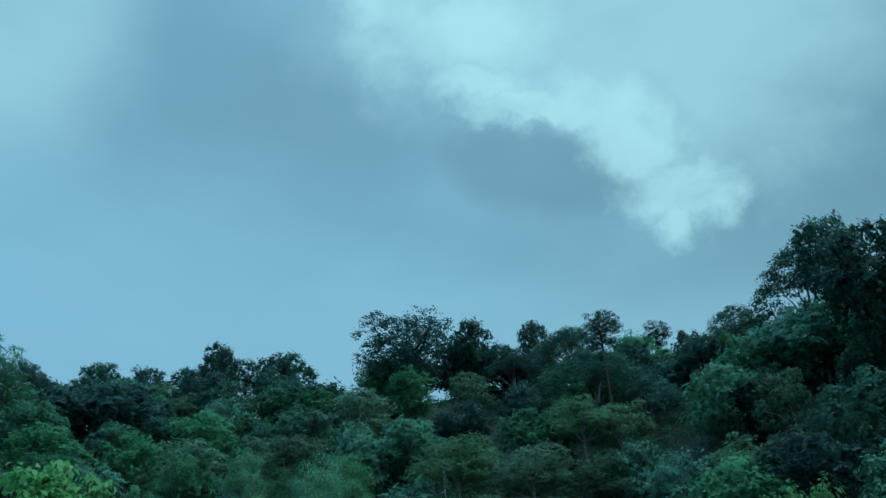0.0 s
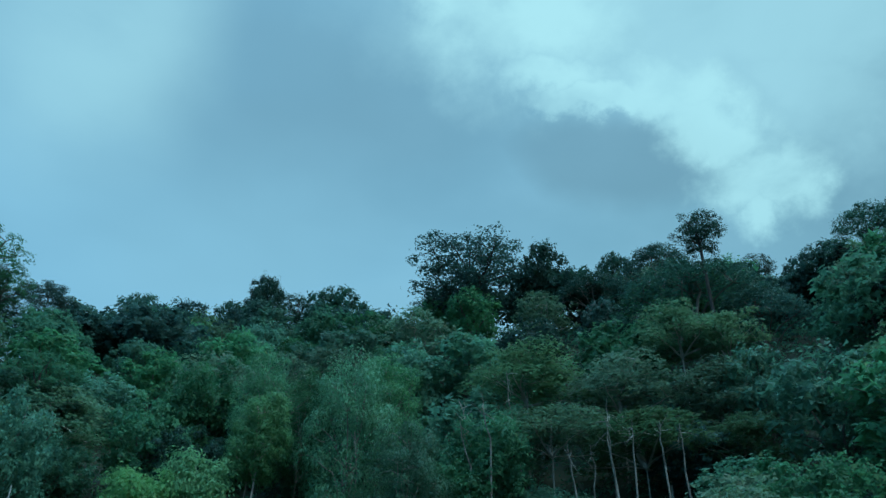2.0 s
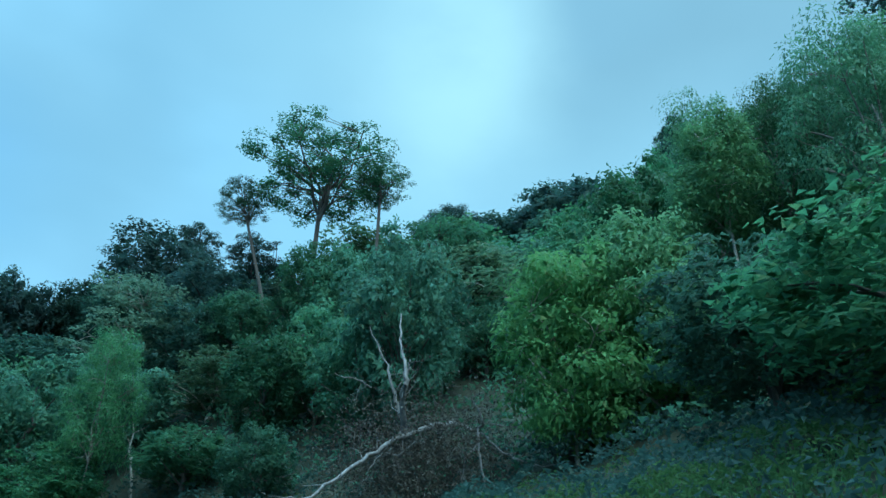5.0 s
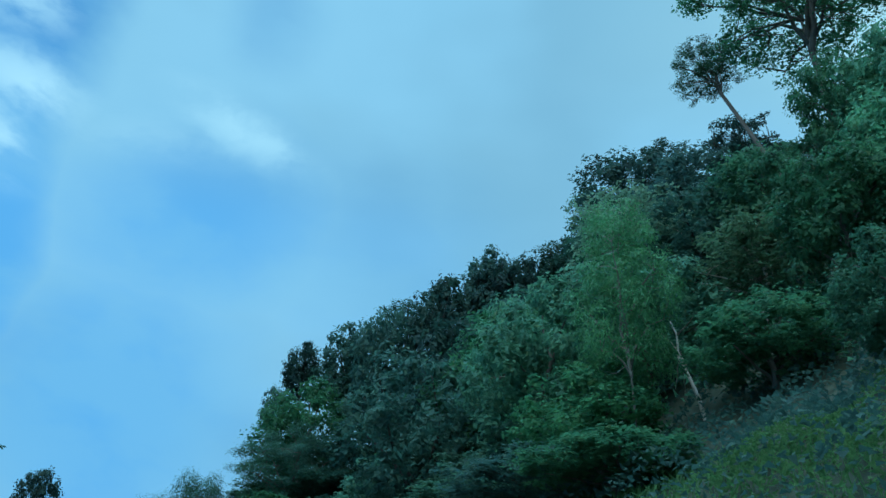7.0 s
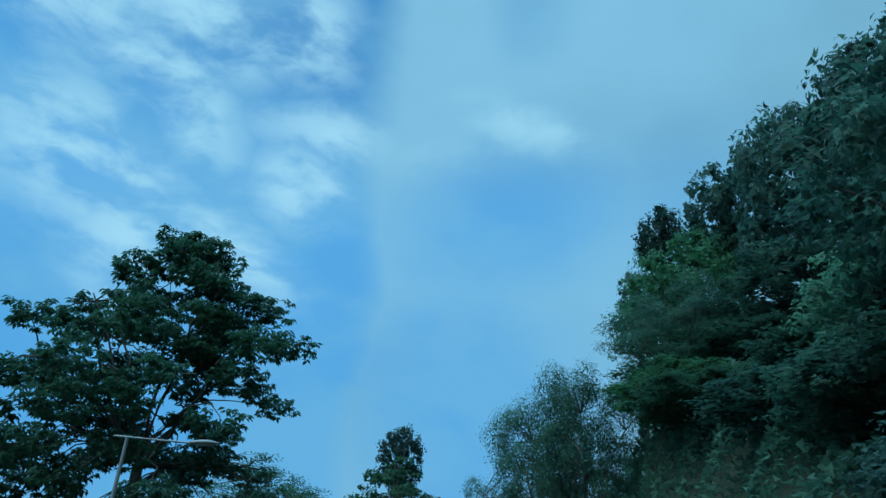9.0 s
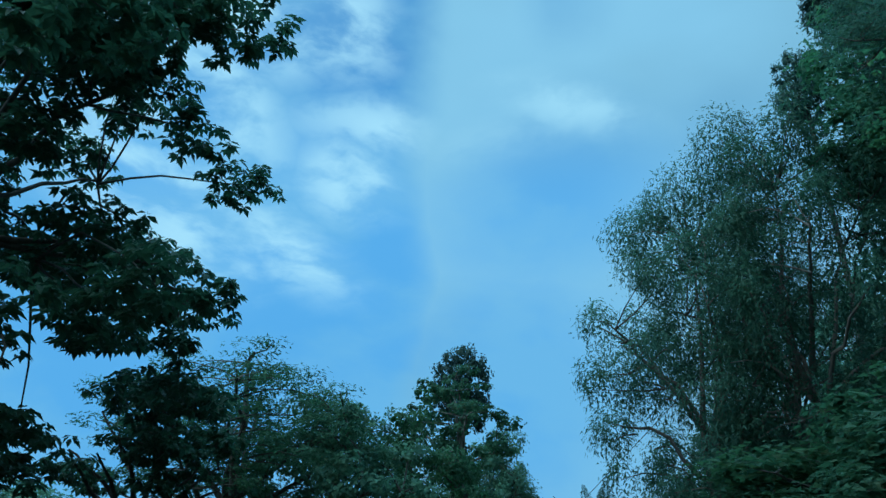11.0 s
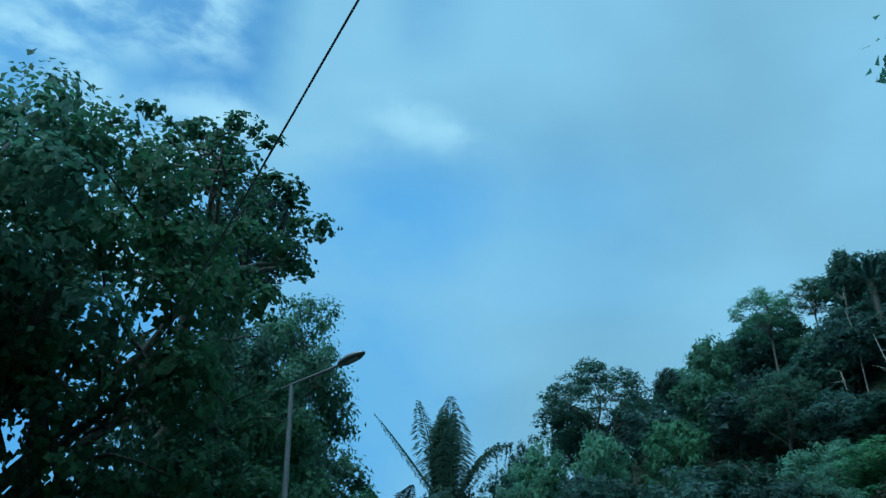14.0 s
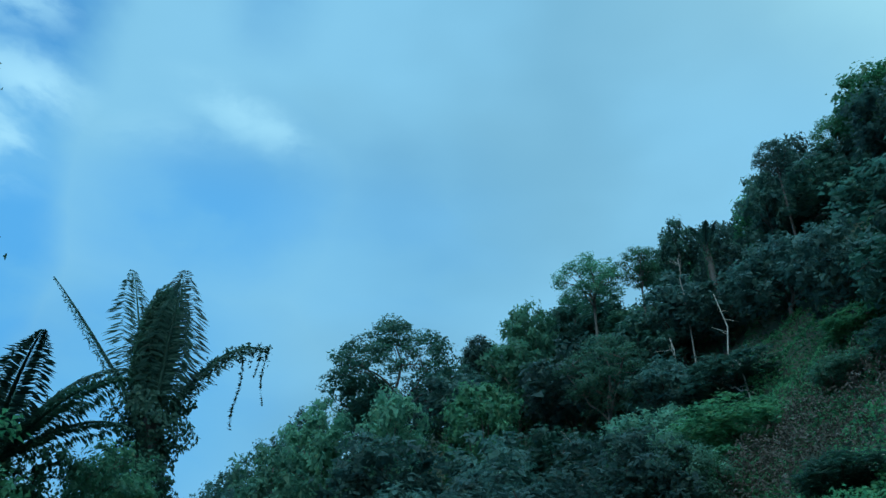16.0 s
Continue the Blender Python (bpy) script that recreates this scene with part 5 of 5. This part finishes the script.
def dead_branch(name, points):
    """A bleached limb along places with their thickness, with crooked side twigs."""
    rng = np.random.default_rng(int(abs(points[0][0] * 100)))
    p = np.array(points)
    k = np.linspace(0, len(p) - 1, len(p) * 4)
    c = np.stack([np.interp(k, np.arange(len(p)), p[:, i]) for i in range(4)], axis=1)
    c[1:-1, :3] += rng.normal(0, 0.035, (len(c) - 2, 3))
    pieces = [tube(c[:, :3], np.maximum(c[:, 3], 0.012), 7)]
    for j in range(3, len(c) - 1, 2):
        tip = c[j, :3] + unit(rng.normal(0, 1, 3) + (0, 0, 0.1)) * rng.uniform(0.4, 1.5)
        pieces.append(limb(c[j, :3], tip, max(0.3 * c[j, 3], 0.012), 0.006, rng, 0.15, 6, 4))
    v, q = joined(pieces)
    ob = part(name, v, q, BARK_DEAD, fallen, smooth=True)
    ob.matrix_parent_inverse = Matrix.Translation(-fallen.location)


dead_branch("trunk", [(-30.22, 62.27, 7.96, 0.020), (-30.04, 62.60, 8.11, 0.035), (-29.99, 63.56, 8.34, 0.050), (-30.53, 65.34, 9.66, 0.070), (-31.08, 67.21, 10.96, 0.085), (-31.28, 68.93, 12.17, 0.105), (-31.28, 70.96, 13.28, 0.130), (-31.16, 72.82, 13.95, 0.120)])
dead_branch("branch", [(-29.99, 63.56, 8.34, 0.035), (-30.01, 63.37, 7.99, 0.028), (-30.00, 62.94, 7.49, 0.020), (-29.92, 62.58, 7.00, 0.012)])
dead_branch("branch", [(-30.04, 62.60, 8.11, 0.030), (-29.93, 62.33, 7.53, 0.025), (-30.23, 61.75, 7.17, 0.018), (-30.44, 61.08, 7.21, 0.010)])
dead_branch("snag", [(-31.54, 69.78, 12.31, 0.150), (-30.70, 68.60, 13.73, 0.120), (-30.29, 68.36, 14.24, 0.110), (-30.45, 68.55, 15.10, 0.080), (-31.25, 68.93, 16.56, 0.060), (-32.06, 69.68, 18.70, 0.035)])
dead_branch("snag", [(-31.49, 69.34, 13.23, 0.100), (-31.65, 69.14, 14.32, 0.085), (-31.98, 68.82, 15.73, 0.050), (-32.68, 68.26, 17.67, 0.025)])
dead_branch("snag", [(-30.62, 68.67, 13.73, 0.080), (-30.33, 68.55, 15.06, 0.050), (-30.25, 68.54, 15.40, 0.030)])
dead_branch("branch", [(-31.16, 72.82, 13.95, 0.090), (-30.02, 72.66, 13.33, 0.070), (-29.26, 72.52, 13.39, 0.060), (-29.36, 72.03, 14.19, 0.040), (-29.49, 71.78, 14.47, 0.030), (-29.02, 72.03, 14.65, 0.020)])
dead_branch("branch", [(-29.72, 72.59, 13.38, 0.070), (-29.50, 72.26, 12.44, 0.060), (-29.17, 72.21, 11.31, 0.050), (-29.04, 72.16, 10.39, 0.035), (-29.31, 71.86, 9.95, 0.020)])
dead_branch("branch", [(-29.48, 72.25, 12.50, 0.050), (-29.82, 71.77, 11.81, 0.035), (-30.11, 71.89, 10.33, 0.025), (-30.16, 71.89, 9.48, 0.015)])
dead_branch("branch", [(-29.05, 72.23, 10.84, 0.035), (-28.57, 72.51, 10.36, 0.022), (-28.20, 72.64, 10.00, 0.014)])
dead_branch("branch", [(-29.68, 72.58, 13.17, 0.050), (-28.83, 72.82, 12.29, 0.050), (-27.94, 72.94, 11.64, 0.035), (-26.93, 73.25, 11.25, 0.025), (-25.67, 73.74, 11.28, 0.012)])
dead_branch("branch", [(-29.12, 72.63, 13.39, 0.035), (-27.86, 73.11, 13.10, 0.025), (-26.85, 73.20, 13.21, 0.012)])
dead_branch("branch", [(-31.29, 68.94, 12.13, 0.030), (-31.65, 68.06, 11.10, 0.025), (-31.83, 67.65, 9.97, 0.012)])
dead_branch("branch", [(-31.33, 68.05, 11.46, 0.025), (-30.98, 68.75, 11.33, 0.020), (-30.40, 69.25, 11.98, 0.012)])
dead_branch("branch", [(-33.70, 67.30, 15.28, 0.012), (-33.19, 68.27, 15.18, 0.020), (-32.95, 68.87, 14.90, 0.035)])

rng = np.random.default_rng(77)
pieces, V, Q, at = [], [], [], 0
for i in range(900):
    j = rng.random()
    c = np.array([-33.2 + 3.2 * j, 68.5 + 5.0 * j, 11.3 + 1.2 * j]) + rng.normal(0, 1, 3) * (1.5, 1.2, 1.5)
    t = c + unit(rng.normal(0, 1, 3) + (0, -0.2, -0.2)) * rng.uniform(0.5, 1.9)
    pieces.append(limb(c, t, 0.014, 0.005, rng, 0.2, 5, 3))
v, q = joined(pieces)
brush = tagged(new("dead_brush"), "heap of dry brown twigs round the fallen tree", "brush", kind="stuff")
part("twigs", v, q, BARK_DARK, brush)
n = 14000
j = rng.random((n, 1))
c = np.array([-33.2, 68.5, 11.2]) + np.array([3.2, 5.0, 1.2]) * j + rng.normal(0, 1, (n, 3)) * (1.4, 1.1, 1.4)
v, q = leaf_cards(c, rng.normal(0, 1, (n, 3)), rng.normal(0, 1, (n, 3)), rng.uniform(0.08, 0.2, n), rng.uniform(0.05, 0.11, n))
part("withered_leaves", v, q, LEAF_DEAD, brush)


def bare_trunk(foot, top, seed, label="thin bleached leafless trunk standing on the slope", bark=BARK_PALE, thick=0.10):
    """A thin dead stem with a few broken side branches."""
    rng = np.random.default_rng(seed)
    base = tagged(new("bare_tree"), label, "dead tree", group="bare trunks on the slope")
    base.location = (foot[0], foot[1], gz(foot[0], foot[1]))
    lift = np.array(foot) - np.array(base.location)
    end = np.array(top) - np.array(base.location)
    v, q = joined([limb((lift[0], lift[1], -0.4), lift, thick * 1.2, thick, rng, 0.0, 4, 7), limb(lift, end, thick, thick * 0.35, rng, 0.03, 7, 7)])
    part("trunk", v, q, bark, base, smooth=True)
    for k in range(5):
        a = lift + (end - lift) * rng.uniform(0.6, 0.97)
        v, q = limb(a, a + unit(rng.normal(0, 1, 3) + (0, 0, 0.4)) * rng.uniform(0.6, 2.0), thick * 0.45, thick * 0.12, rng, 0.1, 6, 5)
        part("branch", v, q, bark, base, smooth=True)


bare_trunk((-169.9, 69.3, 22.8), (-169.9, 68.6, 29.6), 1, thick=0.08)
bare_trunk((-161.0, 69.8, 20.4), (-162.8, 69.5, 30.4), 2, thick=0.08)
bare_trunk((-171.1, 71.3, 34.2), (-171.9, 71.7, 39.0), 11, bark=BARK_MID, thick=0.07)
bare_trunk((-163.8, 57.4, 14.9), (-165.1, 57.2, 18.6), 13, bark=BARK_MID, thick=0.07)
for place, tip, seed in (
        ((-2.3, 82.0, 24.8), (-3.2, 80.8, 28.3), 31),
        ((7.4, 82.7, 21.6), (7.2, 81.2, 26.4), 32),
        ((9.0, 82.1, 22.5), (8.4, 80.0, 28.3), 33),
        ((10.5, 81.0, 24.4), (10.5, 79.9, 27.9), 34),
        ((12.7, 80.5, 24.4), (12.5, 79.5, 27.7), 35),
        ((-0.7, 81.0, 26.8), (-1.4, 80.2, 29.4), 36),
        ((5.9, 82.3, 23.1), (5.4, 81.4, 26.6), 37),
        ((14.1, 80.3, 23.8), (14.0, 79.3, 27.3), 38),
):
    bare_trunk(place, tip, seed, "slender grey crooked stem below the flat-topped trees", BARK_MID, 0.075)
bare_trunk((1.5, 89.9, 29.1), (0.6, 86.4, 35.7), 3)
bare_trunk((-2.5, 88.3, 27.8), (-3.7, 85.9, 32.5), 4)
bare_trunk((9.4, 84.6, 24.3), (9.0, 82.6, 29.7), 5)
bare_trunk((-11.4, 81.8, 16.2), (-11.4, 78.9, 26.5), 6)
bare_trunk((14.6, 88.5, 28.1), (14.3, 86.9, 31.4), 7)
bare_trunk((-51.7, 68.6, 11.7), (-52.9, 68.0, 17.6), 8)


def fallen_log(a, b, thick, seed):
    """A bleached stem lying on the slope, with stubs of branches."""
    rng = np.random.default_rng(seed)
    base = tagged(new("fallen_log"), "bleached fallen trunk lying among scrub on the bank", "log", group="fallen trunks on the slope")
    base.location = a
    end = np.array(b) - np.array(a)
    v, q = limb((0, 0, 0), end, thick, thick * 0.5, rng, 0.04, 12, 8)
    part("trunk", v, q, BARK_PALE, base, smooth=True)
    for k in range(3):
        c = end * rng.uniform(0.3, 0.95)
        v, q = limb(c, c + unit(rng.normal(0, 1, 3) + (0, 0, 0.6)) * rng.uniform(0.4, 1.2), thick * 0.4, thick * 0.12, rng, 0.1, 5, 5)
        part("branch", v, q, BARK_PALE, base, smooth=True)


fallen_log((-139.4, 62.2, 10.5), (-139.5, 59.1, 9.0), 0.11, 21)
fallen_log((-164.7, 69.0, 24.2), (-160.5, 70.0, 21.2), 0.10, 22)

# grass on the cut bank
n = 30000
px, py = rng.uniform(-50, -8, n), rng.uniform(48, 72, n)
d = road_distance(px, py)
keep = (d > 6.0) & (d < 15.5)
px, py = px[keep], py[keep]
c = np.c_[px, py, ground_height(px, py) + 0.2]
n = len(c)
ln = rng.uniform(0.35, 0.9, n)
v, q = leaf_cards(c, rng.normal(0, 1, (n, 3)) * (1, 1, 0.2), rng.normal(0, 0.5, (n, 3)) + (0, 0, 1.0), ln, ln * 0.12)
grass = tagged(new("grass", mesh_of("grass", v, q, GRASS)), "long bright-green grass on the cut bank", "grass", kind="stuff")

# dry scrub on the far bank
n = 9000
c = np.array([-147.5, 63.5, 0.0]) + rng.normal(0, 1, (n, 3)) * (4.2, 3.4, 0)
c[:, 2] = ground_height(c[:, 0], c[:, 1]) + 0.2 + rng.random(n) ** 0.6 * (2.4 + np.sin(c[:, 0] * 1.1) * np.sin(c[:, 1] * 1.3))
v, q = leaf_cards(c, rng.normal(0, 1, (n, 3)), rng.normal(0, 1, (n, 3)), rng.uniform(0.15, 0.4, n), rng.uniform(0.06, 0.14, n))
tagged(new("dry_scrub", mesh_of("dry_scrub", v, q, LEAF_DEAD)), "dry brown scrub and dead stems on the bank", "scrub", kind="stuff")
